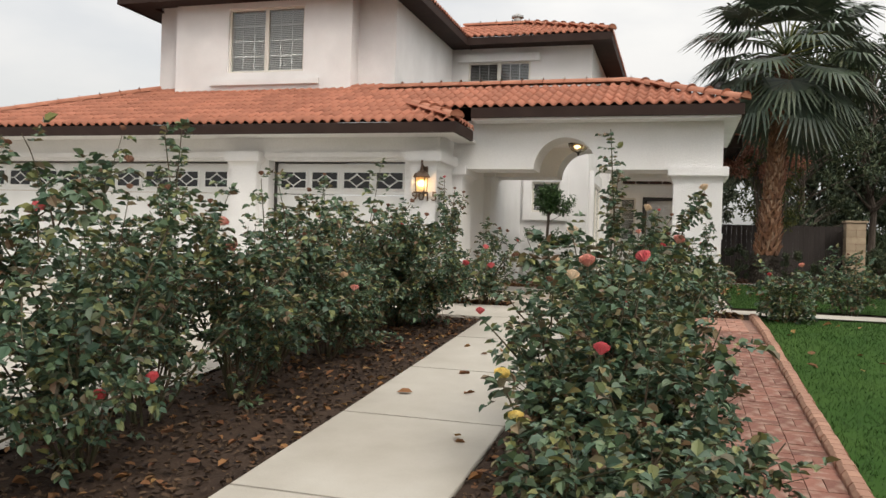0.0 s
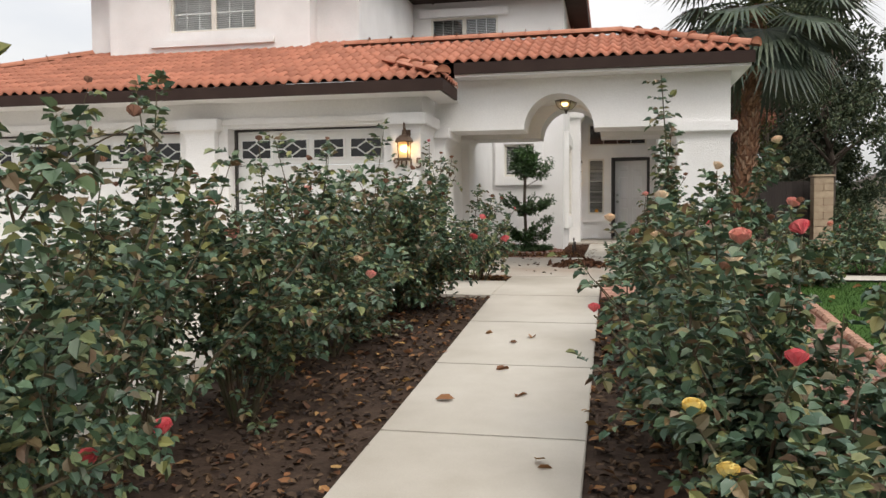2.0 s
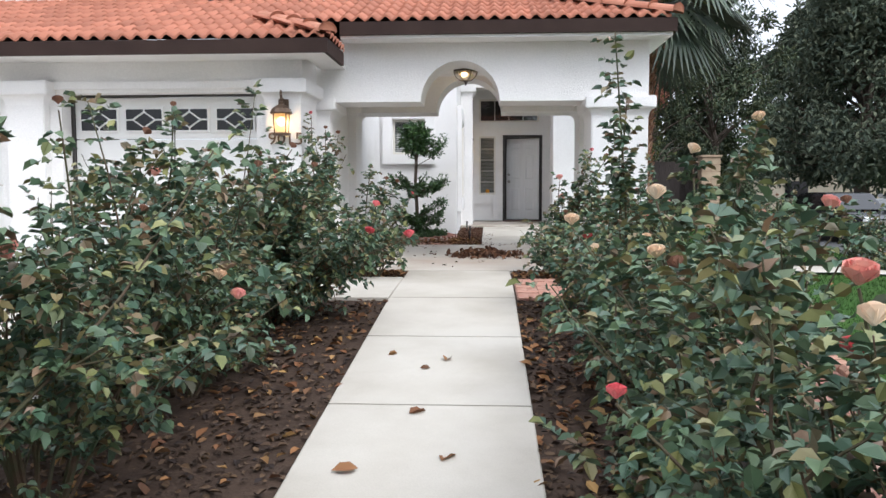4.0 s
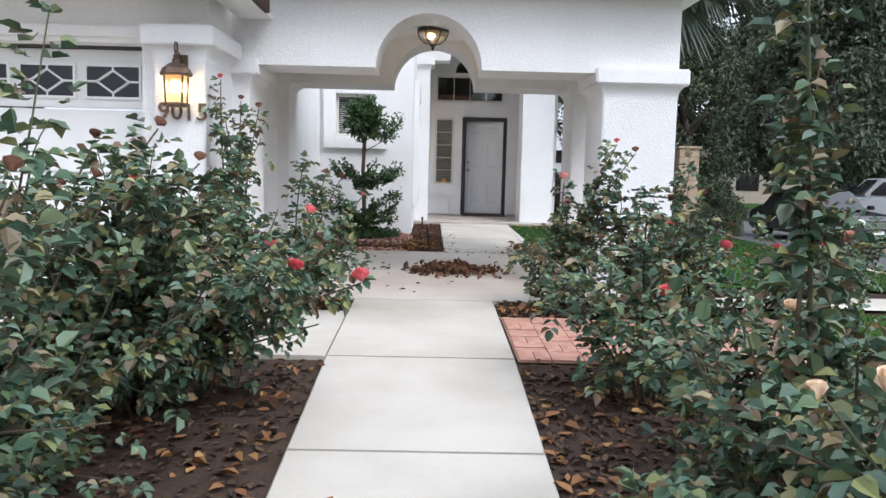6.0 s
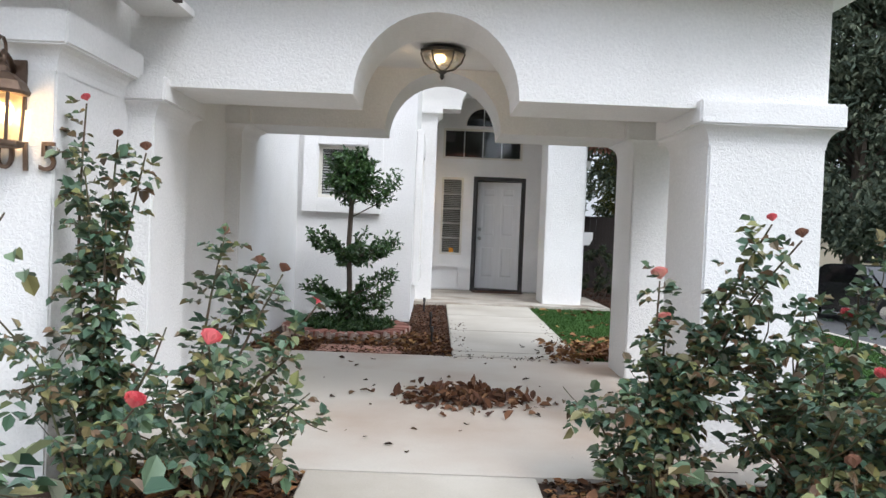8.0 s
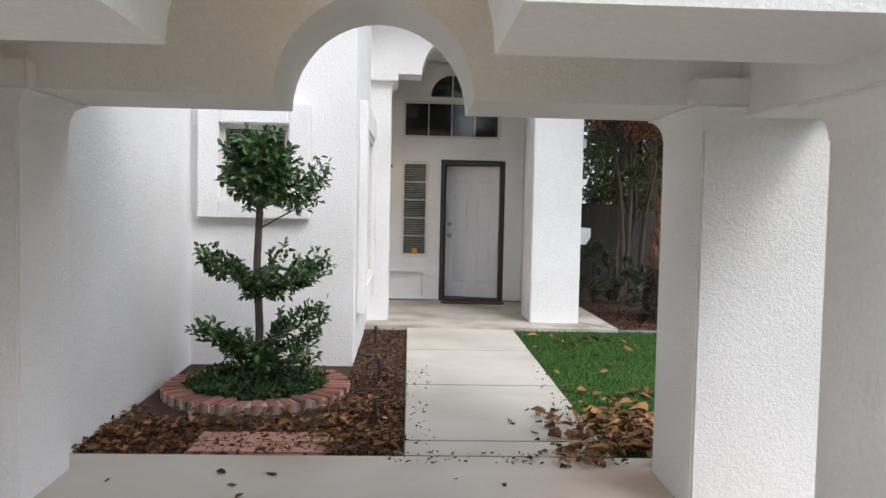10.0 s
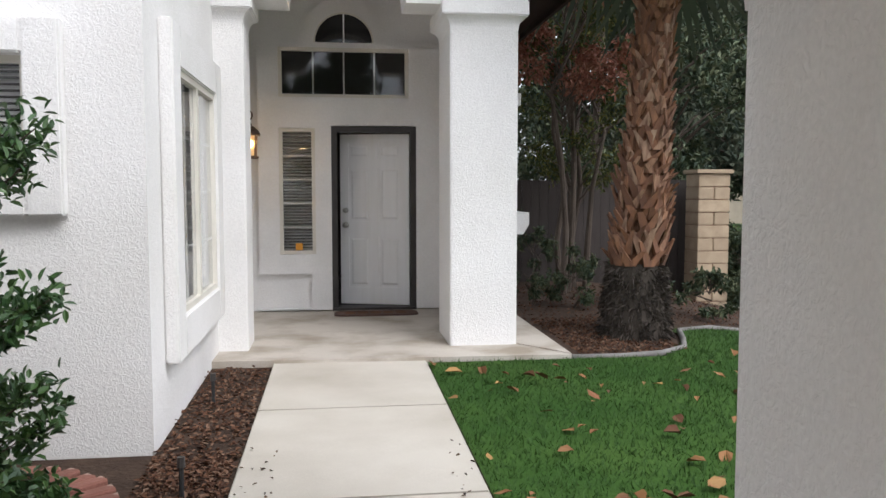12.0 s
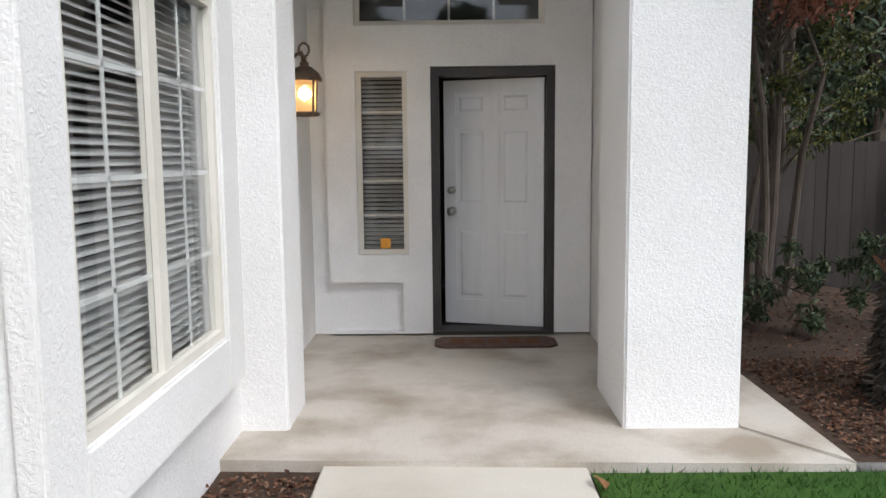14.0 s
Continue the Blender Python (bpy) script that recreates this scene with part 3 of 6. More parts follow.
def window(name, axis, u0, u1, z0, z1, at, depth, out, cols, rows, blind=True, sashes=1, label="white framed window with grilles and blinds"):
    """A window in an opening: frame, panes, grilles, blind slats. out is +1 or -1: the side of the glass that faces outdoors along the axis."""
    if axis == "y":
        e = thing(name, (u0 + u1) / 2, at, z0, label, "window", kind="structure")
        box = lambda s_, a0, a1, d0, d1, b0, b1: s_.box(a0, a1, min(at + out * d0, at + out * d1), max(at + out * d0, at + out * d1), b0, b1)
    else:
        e = thing(name, at, (u0 + u1) / 2, z0, label, "window", kind="structure")
        box = lambda s_, a0, a1, d0, d1, b0, b1: s_.box(min(at + out * d0, at + out * d1), max(at + out * d0, at + out * d1), a0, a1, b0, b1)
    w = 0.04
    fr = Shape()
    for r in ((u0, u0 + w, z0, z1), (u1 - w, u1, z0, z1), (u0 + w, u1 - w, z0, z0 + w), (u0 + w, u1 - w, z1 - w, z1)):
        box(fr, r[0], r[1], -0.02, 0.035, r[2], r[3])
    fr.ob("window_frame", VINYL, e)
    span = (u1 - u0) / sashes
    for k in range(sashes):
        a, b = u0 + k * span + w, u0 + (k + 1) * span - w
        if sashes > 1 and k:
            m = Shape()
            box(m, u0 + k * span - w, u0 + k * span + w, -0.02, 0.03, z0 + w, z1 - w)
            m.ob("mullion", VINYL, e)
        g = Shape()
        box(g, a, b, 0.0, 0.006, z0 + w, z1 - w)
        pane = g.ob("pane", GLASS, e, "clear glass pane")
        pane.visible_shadow = False
        gr = Shape()
        for i in range(1, cols):
            c = a + (b - a) * i / cols
            box(gr, c - 0.009, c + 0.009, -0.008, -0.002, z0 + w, z1 - w)
        for j in range(1, rows):
            c = z0 + w + (z1 - z0 - 2 * w) * j / rows
            box(gr, a, b, -0.008, -0.002, c - 0.009, c + 0.009)
        if gr.v:
            gr.ob("grille", WHITE, e, "thin white grille bars")
    if blind:
        n = int((z1 - z0 - 0.05) / 0.034)
        first = Shape()
        t = 0.0095
        p0, p1 = -0.05, -0.078
        a, b = u0 + w, u1 - w
        for i in range(n):
            z = z0 + 0.05 + i * 0.034
            c0, c1 = at + out * p0, at + out * p1
            if axis == "y":
                vs = [(a, c0, z - t), (b, c0, z - t), (b, c1, z + t), (a, c1, z + t)]
            else:
                vs = [(c0, a, z - t), (c0, b, z - t), (c1, b, z + t), (c1, a, z + t)]
            q = Shape().add(vs + [(v[0], v[1], v[2] + 0.004) for v in vs], [(3, 2, 1, 0), (4, 5, 6, 7), (0, 1, 5, 4), (1, 2, 6, 5), (2, 3, 7, 6), (3, 0, 4, 7)])
            q.ob("slat", BLIND, e)
    # added box behind the glass, painted near-black to pass for an unlit room
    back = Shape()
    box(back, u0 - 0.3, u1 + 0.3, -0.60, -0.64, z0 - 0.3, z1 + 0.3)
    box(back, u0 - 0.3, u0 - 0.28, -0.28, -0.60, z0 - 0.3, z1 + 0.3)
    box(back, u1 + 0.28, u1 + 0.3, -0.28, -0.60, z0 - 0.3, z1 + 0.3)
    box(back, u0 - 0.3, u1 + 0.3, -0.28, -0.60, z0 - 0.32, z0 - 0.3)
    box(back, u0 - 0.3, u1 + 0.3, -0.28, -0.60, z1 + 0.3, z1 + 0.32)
    back.ob("dark_backing", DARK, e, "near-black backing box that stands in for an unlit room")
    return e


window("window_1", "y", -3.09, -2.48, 2.2, 2.85, 17.60, 0.2, -1, 1, 1)
window("window_2", "x", 18.11, 19.53, 1.38, 2.88, -1.855, 0.2, 1, 2, 4, sashes=2)

# entry
DW = 22.22
holes = ((-0.94, 0.02, 0.79, 2.87), (-1.52, -1.12, 1.42, 2.84), (-1.52, -0.064, 3.18, 3.735))
s = holed(-1.888, 0.9, 0.6, 4.9, holes, "y", DW + 0.06, DW + 0.25)
setting(s.ob("wall_entry", STUCCO_SMOOTH), "white stucco entry wall with door and window openings", "wall")
# raised surround with a notch at its foot, and the arched light above
n_arc = 16
cx, rr, zb = -0.79, 0.335, 3.79
raised = holed(-1.75, 0.30, 0.80, 3.735, holes + ((-1.75, -1.17, 0.80, 1.2),), "y", DW - 0.03, DW + 0.06)
s = Shape()
for i in range(n_arc):
    a0, a1 = math.pi * i / n_arc, math.pi * (i + 1) / n_arc
    for r0, r1 in ((rr, rr + 0.16),):
        q = [(cx - r0 * math.cos(a0), zb + r0 * math.sin(a0)), (cx - r1 * math.cos(a0), zb + r1 * math.sin(a0)), (cx - r1 * math.cos(a1), zb + r1 * math.sin(a1)), (cx - r0 * math.cos(a1), zb + r0 * math.sin(a1))]
        raised.prism(q, "y", DW, DW + 0.058)
raised.box(-1.75, 0.30, DW, DW + 0.058, 3.735, 3.79)
setting(raised.ob("trim", STUCCO_SMOOTH), "raised white stucco door and window surround", "trim")
window("window_3", "y", -1.52, -1.12, 1.42, 2.84, DW + 0.05, 0.1, -1, 1, 5, label="narrow sidelight window with grilles and blinds")
window("window_4", "y", -1.52, -0.064, 3.18, 3.735, DW + 0.05, 0.1, -1, 4, 1, blind=False, label="wide transom window with four panes")
fan = thing("window_5", cx, DW, zb, "half-round fanlight window", "window", kind="structure")
Shape().prism([(cx - rr * math.cos(math.pi * i / n_arc), zb + rr * math.sin(math.pi * i / n_arc)) for i in range(n_arc + 1)], "y", DW + 0.03, DW + 0.04).ob("pane", BLACKGLASS, fan)
Shape().tube([(cx - rr * math.cos(math.pi * i / n_arc), DW + 0.02, zb + rr * math.sin(math.pi * i / n_arc)) for i in range(n_arc + 1)], [0.018] * (n_arc + 1), 5).ob("window_frame", VINYL, fan)
Shape().box(cx - 0.008, cx + 0.008, DW + 0.018, DW + 0.029, zb, zb + rr).ob("grille", WHITE, fan)


def front_door():
    e = thing("door_1", -0.46, DW, 0.8, "white six-panel front door standing slightly ajar", "door", kind="structure")
    j = Shape().box(-0.94, -0.875, DW - 0.005, DW + 0.2, 0.80, 2.865).box(-0.045, 0.02, DW - 0.005, DW + 0.2, 0.80, 2.865).box(-0.875, -0.045, DW - 0.005, DW + 0.2, 2.80, 2.865)
    j.ob("jamb", JAMB, e, "dark weathered door jamb")
    hinge = Matrix.Translation((-0.05, DW + 0.10, 0)) @ pose(0, 0, 0, 0, 0, -16)
    w, h, z0 = 0.82, 1.98, 0.81
    leaf = Shape().box(-w, 0, 0, 0.028, z0, z0 + h)
    panels = []
    for c0, c1 in ((-0.72, -0.46), (-0.36, -0.10)):
        for p0, p1 in ((0.20, 0.80), (0.97, 1.60), (1.70, 1.88)):
            panels.append((c0, c1, z0 + p0, z0 + p1))
    skin = holed(-w, 0, z0, z0 + h, panels, "y", -0.014, 0.0)
    leaf.add(skin.v, skin.f)
    o = leaf.ob("door_leaf", DOORWHITE, e)
    o.data.transform(hinge)
    for p in panels:
        q = Shape()
        a, b = 0.03, 0.05
        q.add([(p[0] + a, 0, p[2] + a), (p[1] - a, 0, p[2] + a), (p[1] - a, 0, p[3] - a), (p[0] + a, 0, p[3] - a), (p[0] + b, -0.010, p[2] + b), (p[1] - b, -0.010, p[2] + b), (p[1] - b, -0.010, p[3] - b), (p[0] + b, -0.010, p[3] - b)],
              [(4, 5, 6, 7), (0, 1, 5, 4), (1, 2, 6, 5), (2, 3, 7, 6), (3, 0, 4, 7)])
        po = q.ob("panel", DOORWHITE, o)
        po.data.transform(hinge)
    for z, r in ((0.93, 0.034), (1.10, 0.030)):
        k = Shape()
        k.tube([(-w + 0.07, -0.012, z0 + z), (-w + 0.07, -0.03, z0 + z)], [r, r], 14)
        k.tube([(-w + 0.07, -0.028, z0 + z), (-w + 0.07, -0.05, z0 + z), (-w + 0.07, -0.075, z0 + z), (-w + 0.07, -0.085, z0 + z)], [0.014, 0.02, r * 0.95, r * 0.6], 14)
        ko = k.ob("door_knob" if z < 1 else "deadbolt", STEEL, o, "satin nickel hardware", smooth=True)
        ko.data.transform(hinge)
    Shape().box(-0.94, 0.02, DW - 0.03, DW + 0.2, 0.775, 0.805).ob("threshold", JAMB, e, "worn dark threshold")
    # added shell behind the leaf; its near-black paint stands for an unlit hall
    Shape().box(-1.2, 0.3, DW + 1.2, DW + 1.24, 0.5, 3.0).box(-1.2, -1.16, DW + 0.26, DW + 1.2, 0.5, 3.0).box(0.26, 0.3, DW + 0.26, DW + 1.2, 0.5, 3.0).box(-1.2, 0.3, DW + 0.26, DW + 1.24, 3.0, 3.04).box(-1.2, 0.3, DW + 0.26, DW + 1.24, 0.76, 0.79).ob("dark_hall_shell", DARK, e, "near-black shell that stands in for an unlit hall")


front_door()

# entry portico
arch_beam(-1.888, 0.72, -0.78, 0.5, 3.74, 4.75, 20.0, 20.45, name="arch_wall", label="white stucco portico wall with a round arch")
e_l = pier(-1.90, -1.64, 19.99, 20.46, 0.6, 3.78, "portico_pier")
e_r = pier(0.10, 0.70, 19.99, 20.75, 0.6, 3.78, "portico_pier")
wall_box("wall_portico_side", 0.30, 0.70, 20.45, 22.30, 3.74, 4.75)
setting(Shape().box(-1.888, 0.71, 20.4, 22.3, 4.30, 4.36).ob("ceiling", STUCCO_SMOOTH), "plain white portico ceiling", "ceiling")
wall_box("wall_bay", 0.31, 0.92, 21.1, 24.6, 0.6, 4.2)
setting(Shape().prism([(0.66, 1.70), (0.98, 1.70), (1.04, 1.80), (1.04, 1.92), (0.66, 1.92)], "y", 20.95, 22.6).ob("trim", STUCCO_SMOOTH), "white stucco sill ledge on the bay", "trim")
setting(Shape().box(0.70, 0.97, 21.05, 22.5, 3.0, 3.12).ob("trim", STUCCO_SMOOTH), "white stucco band on the bay", "trim")

# upper storey over the garage
s = holed(-9.35, -5.72, 4.0, 6.0, ((-8.22, -6.66, 4.50, 5.70),), "y", 13.5, 13.75)
setting(s.ob("wall_upper_bay", STUCCO_SMOOTH), "white stucco upper bay with a wide window", "wall")
wall_box("wall_upper_return", -9.95, -5.0, 13.85, 14.1, 4.0, 6.0, material=STUCCO_SMOOTH)
wall_box("wall_upper_cheek", -9.35, -9.15, 13.74, 13.86, 4.0, 6.0, material=STUCCO_SMOOTH)
wall_box("wall_upper_cheek", -5.92, -5.72, 13.74, 13.86, 4.0, 6.0, material=STUCCO_SMOOTH)
wall_box("wall_upper_side", -5.2, -5.0, 14.1, 22.0, 3.6, 6.0, material=STUCCO_SMOOTH)
wall_box("wall_upper_west", -9.95, -9.75, 14.1, 22.0, 3.6, 6.0, material=STUCCO_SMOOTH)
setting(Shape().box(-8.55, -6.33, 13.44, 13.5, 4.26, 4.36).ob("trim", STUCCO_SMOOTH), "white sill band under the upper window", "trim")
window("window_6", "y", -8.22, -6.66, 4.50, 5.70, 13.58, 0.2, -1, 3, 4, sashes=2, label="upper slider window with grilles and half blinds")
window("window_7", "y", -4.62, -3.22, 4.70, 5.50, 17.60, 0.2, -1, 3, 2, sashes=2, label="upper rear window with grilles and blinds")
setting(Shape().box(-4.85, -3.0, 17.44, 17.56, 5.50, 5.66).ob("trim", STUCCO_SMOOTH), "white band above the upper window", "trim")
wall_box("wall_back", -12.5, 0.92, 26.0, 26.3, 0.5, 3.0)


# ---- roofs ----
def tile_shape():
    """One S-shaped clay tile, its front edge at the origin, lying along +y."""
    s = Shape()
    n, w, length = 16, 0.31, 0.40
    def h(i):
        t = (i / n * 2) % 1.0
        return 0.036 * math.sin(math.pi * min(1, t / 0.62)) if t < 0.62 else -0.012 * math.sin(math.pi * (t - 0.62) / 0.38)
    for (y, dz) in ((0, -0.018), (0, 0.012), (length, -0.012)):
        s.v += [(w * i / n, y, h(i) + dz) for i in range(n + 1)]
    for r in range(2):
        s.f += [(r * (n + 1) + i, r * (n + 1) + i + 1, (r + 1) * (n + 1) + i + 1, (r + 1) * (n + 1) + i) for i in range(n)]
    return s


TILE_S = tile_shape()
TILE_ME = TILE_S.mesh("tile", mat("roof_tile_piece", (0.40, 0.16, 0.10), 0.75, var=(0.31, 0.115, 0.07), scale=1.5, bump=0.25, bump_scale=50, fine=0.14, spec=0.3, objrand=0.2), True)


def roof_plane(parent, o, u, v, wide, high, inside, pieces, joined):
    """Lays tiles on a plane from the eave corner o, along u and up the slope v."""
    u, v = Vector(u).normalized(), Vector(v).normalized()
    w = u.cross(v)
    o = Vector(o)
    row = 0
    for j in range(int(high / 0.33) + 1):
        for i in range(int(wide / 0.31) + 1):
            p = o + u * (i * 0.31) + v * (j * 0.33)
            c = p + u * 0.155 + v * 0.16
            if not inside(c.x, c.y):
                continue
            m = Matrix((u, v, w)).transposed().to_4x4()
            m.translation = p + w * 0.03 + w * random.uniform(-0.004, 0.004)
            if pieces:
                t = new("tile", TILE_ME)
                t.parent = parent
                t.matrix_basis = m
            else:
                joined.add([tuple(m @ Vector(q)) for q in TILE_S.v], TILE_S.f)


def ridge(parent, a, b, r=0.10):
    a, b = Vector(a), Vector(b)
    n = max(1, round((b - a).length / 0.36))
    d = (b - a) / n
    for i in range(n):
        s_ = Shape()
        p, q = a + d * i, a + d * (i + 1.08)
        side = d.cross(Vector((0, 0, 1))).normalized()
        up = side.cross(d).normalized()
        k = 8
        for (c, rad, lift) in ((p, r * 1.15, 0.02), (p, r * 1.0, 0.0), (q, r * 0.95, 0.0)):
            s_.v += [tuple(c + side * rad * math.cos(math.pi * t / k) + up * (rad * 0.8 * math.sin(math.pi * t / k) + lift)) for t in range(k + 1)]
        s_.f = [(r_ * (k + 1) + t, r_ * (k + 1) + t + 1, (r_ + 1) * (k + 1) + t + 1, (r_ + 1) * (k + 1) + t) for r_ in range(2) for t in range(k)]
        s_.f.append(tuple(range(k, -1, -1)))
        s_.ob("ridge_tile", TILE_RIDGE, parent, smooth=False)


K = 0.375
EV = 10.77
EZ = 3.10


def low_z(y):
    return EZ + (y - EV) * K


roof = new("roof_low")
setting(roof, "red clay tile roof over garage and porch", "roof")
deck = Shape()
deck.add([(-12.9, EV, low_z(EV)), (-2.95, EV, low_z(EV)), (-3.87, 11.69, low_z(11.69)), (-11.98, 11.69, low_z(11.69))], [(0, 1, 2, 3)])
deck.add([(-11.98, 11.69, low_z(11.69)), (0.81, 11.69, low_z(11.69)), (-0.80, 13.3, low_z(13.3)), (-10.37, 13.3, low_z(13.3))], [(0, 1, 2, 3)])
deck.add([(-10.37, 13.3, low_z(13.3)), (-5.0, 13.3, low_z(13.3)), (-5.0, 13.86, low_z(13.86)), (-9.8, 13.86, low_z(13.86))], [(0, 1, 2, 3)])
deck.add([(0.81, 15.0, low_z(11.69)), (-5.0, 15.0, low_z(11.69)), (-5.0, 13.3, low_z(13.3)), (-0.80, 13.3, low_z(13.3))], [(0, 1, 2, 3)])
deck.add([(0.81, 11.69, low_z(11.69)), (0.81, 15.0, low_z(11.69)), (-0.80, 13.3, low_z(13.3))], [(0, 1, 2)])
deck.add([(-2.95, EV, EZ), (-2.95, 11.69, EZ), (-3.87, 11.69, low_z(11.69))], [(0, 1, 2)])
deck.add([(-12.9, EV, EZ), (-12.9, 17.0, EZ), (-9.8, 13.86, low_z(13.86))], [(0, 2, 1)])
deck.ob("deck", FASCIA, roof)
nv = math.sqrt(1 + K * K)
roof_plane(roof, (-12.9, EV, EZ), (1, 0, 0), (0, 1, K), 14, 3.4, lambda x, y: (x < (-2.93 - (y - EV)) if y < 11.72 else x < 0.83 - (y - 11.69)) and y < (13.13 if x > -5.0 else 13.8 if x < -9.35 or x > -5.72 else 13.46) and x > -12.9 + (y - EV), True, None)
side = Shape()
roof_plane(roof, (0.81, 11.69, low_z(11.69)), (0, 1, 0), (-1, 0, K), 3.3, 1.8, lambda x, y: abs(y - 13.3) < 0.81 - x + 0.01 + (1.61 - 1.62) and (y - 11.69) > (0.81 - x) and (15.0 - y) > (0.81 - x), False, side)
roof_plane(roof, (-2.95, EV, EZ), (0, 1, 0), (-1, 0, K), 0.9, 1.0, lambda x, y: (y - EV) > (-2.95 - x) and y < 11.69, False, side)
roof_plane(roof, (0.81, 15.0, low_z(11.69)), (-1, 0, 0), (0, -1, K), 4.4, 1.8, lambda x, y: (15.0 - y) < (0.81 - x) and y > 13.45, False, side)
tagged(side.ob("tile_field", TILE, roof, smooth=True), "red clay tiles", kind="stuff")
zr = low_z(13.3) + 0.05
ridge(roof, (0.81, 11.69, low_z(11.69) + 0.05), (-0.80, 13.3, zr))
ridge(roof, (0.81, 15.0, low_z(11.69) + 0.05), (-0.80, 13.3, zr))
ridge(roof, (-0.80, 13.3, zr), (-5.0, 13.3, zr))
ridge(roof, (-2.95, EV, EZ + 0.05), (-3.87, 11.69, low_z(11.69) + 0.06))
ridge(roof, (-12.9, EV, EZ + 0.05), (-9.9, 13.77, low_z(13.77) + 0.05))
fas = Shape()
fz = low_z(11.69)
fas.box(-12.9, -2.95, EV - 0.01, EV + 0.03, EZ - 0.15, EZ - 0.005).box(-2.99, -2.95, EV + 0.03, 11.70, EZ - 0.15, EZ - 0.005)
fas.box(-2.99, 0.81, 11.68, 11.72, fz - 0.15, fz - 0.005).box(0.77, 0.81, 11.72, 15.0, fz - 0.15, fz - 0.005).box(-3.4, 0.77, 14.96, 15.0, fz - 0.15, fz - 0.005)
fas.ob("fascia", FASCIA, roof, "dark brown fascia board")
sof = Shape()
sof.box(-12.9, -2.99, EV + 0.03, 11.31, EZ - 0.14, EZ - 0.10).box(-3.28, -2.99, 11.31, 12.03, EZ - 0.14, EZ - 0.10)
sof.box(-2.99, 0.77, 11.72, 12.04, 3.26, 3.295).box(0.565, 0.77, 12.04, 14.96, 3.26, 3.295).box(-3.4, 0.565, 14.68, 14.96, 3.26, 3.295)
sof.ob("soffit", STUCCO_SMOOTH, roof, "white stucco soffit")

roof2 = new("roof_upper")
setting(roof2, "red clay tile roof over the upper storey", "roof")
UZ = 5.95
d2, t2 = Shape(), Shape()
d2.add([(-5.2, 17.1, UZ), (-1.45, 17.1, UZ), (-3.6, 19.25, UZ + 2.15 * K), (-5.2, 19.25, UZ + 2.15 * K)], [(0, 1, 2, 3)])
d2.add([(-1.45, 17.1, UZ), (-1.45, 26, UZ), (-3.6, 26, UZ + 2.15 * K), (-3.6, 19.25, UZ + 2.15 * K)], [(0, 1, 2, 3)])
d2.add([(-10.4, 13.1, UZ), (-4.55, 13.1, UZ), (-7.4, 16.0, UZ + 2.9 * K)], [(0, 1, 2)])
d2.add([(-4.55, 13.1, UZ), (-4.55, 26, UZ), (-7.4, 26, UZ + 2.9 * K), (-7.4, 16.0, UZ + 2.9 * K)], [(0, 1, 2, 3)])
d2.add([(-10.4, 26, UZ), (-10.4, 13.1, UZ), (-7.4, 16.0, UZ + 2.9 * K), (-7.4, 26, UZ + 2.9 * K)], [(0, 1, 2, 3)])
d2.ob("deck", FASCIA, roof2)
roof_plane(roof2, (-5.2, 17.1, UZ), (1, 0, 0), (0, 1, K), 3.8, 2.4, lambda x, y: (y - 17.1) < (-1.43 - x) and y < 19.3, True, None)
roof_plane(roof2, (-1.45, 17.1, UZ), (0, 1, 0), (-1, 0, K), 8.9, 2.3, lambda x, y: (y - 17.1) > (-1.45 - x) and x > -3.6, False, t2)
roof_plane(roof2, (-10.4, 13.1, UZ), (1, 0, 0), (0, 1, K), 5.9, 3.2, lambda x, y: (y - 13.1) < (-4.55 - x) and (y - 13.1) < (x + 10.4), False, t2)
roof_plane(roof2, (-4.55, 13.1, UZ), (0, 1, 0), (-1, 0, K), 12.8, 3.0, lambda x, y: (y - 13.1) > (-4.55 - x) and x > -7.4, False, t2)
roof_plane(roof2, (-10.4, 26, UZ), (0, -1, 0), (1, 0, K), 12.8, 3.0, lambda x, y: (y - 13.1) > (x + 10.4) and x < -7.4, False, t2)
tagged(t2.ob("tile_field", TILE, roof2, smooth=True), "red clay tiles", kind="stuff")
ridge(roof2, (-1.45, 17.1, UZ + 0.05), (-3.6, 19.25, UZ + 2.15 * K + 0.05))
ridge(roof2, (-4.55, 13.1, UZ + 0.05), (-7.4, 16.0, UZ + 2.9 * K + 0.05))
ridge(roof2, (-3.6, 19.25, UZ + 2.15 * K + 0.05), (-5.2, 19.25, UZ + 2.15 * K + 0.05))
f2 = Shape()
f2.box(-4.6, -1.45, 17.09, 17.13, UZ - 0.16, UZ - 0.005).box(-1.49, -1.45, 17.13, 26, UZ - 0.16, UZ - 0.005).box(-4.59, -4.55, 13.13, 26, UZ - 0.16, UZ - 0.005).box(-10.4, -4.55, 13.09, 13.13, UZ - 0.16, UZ - 0.005).box(-10.4, -10.36, 13.13, 26, UZ - 0.16, UZ - 0.005)
f2.ob("fascia", FASCIA, roof2, "dark brown fascia board")
s2 = Shape().box(-4.55, -1.49, 17.13, 17.56, UZ - 0.14, UZ - 0.1).box(-1.90, -1.49, 17.5, 26, UZ - 0.14, UZ - 0.1).box(-5.05, -4.59, 13.5, 17.6, UZ - 0.14, UZ - 0.1).box(-10.36, -4.59, 13.13, 13.55, UZ - 0.14, UZ - 0.1).box(-10.36, -9.9, 13.5, 26, UZ - 0.14, UZ - 0.1)
s2.ob("soffit", FASCIA, roof2, "brown painted soffit")
vent = thing("roof_vent", -3.9, 19.25, UZ + 0.85, "round metal roof vent with a cap on the ridge", "roof vent")
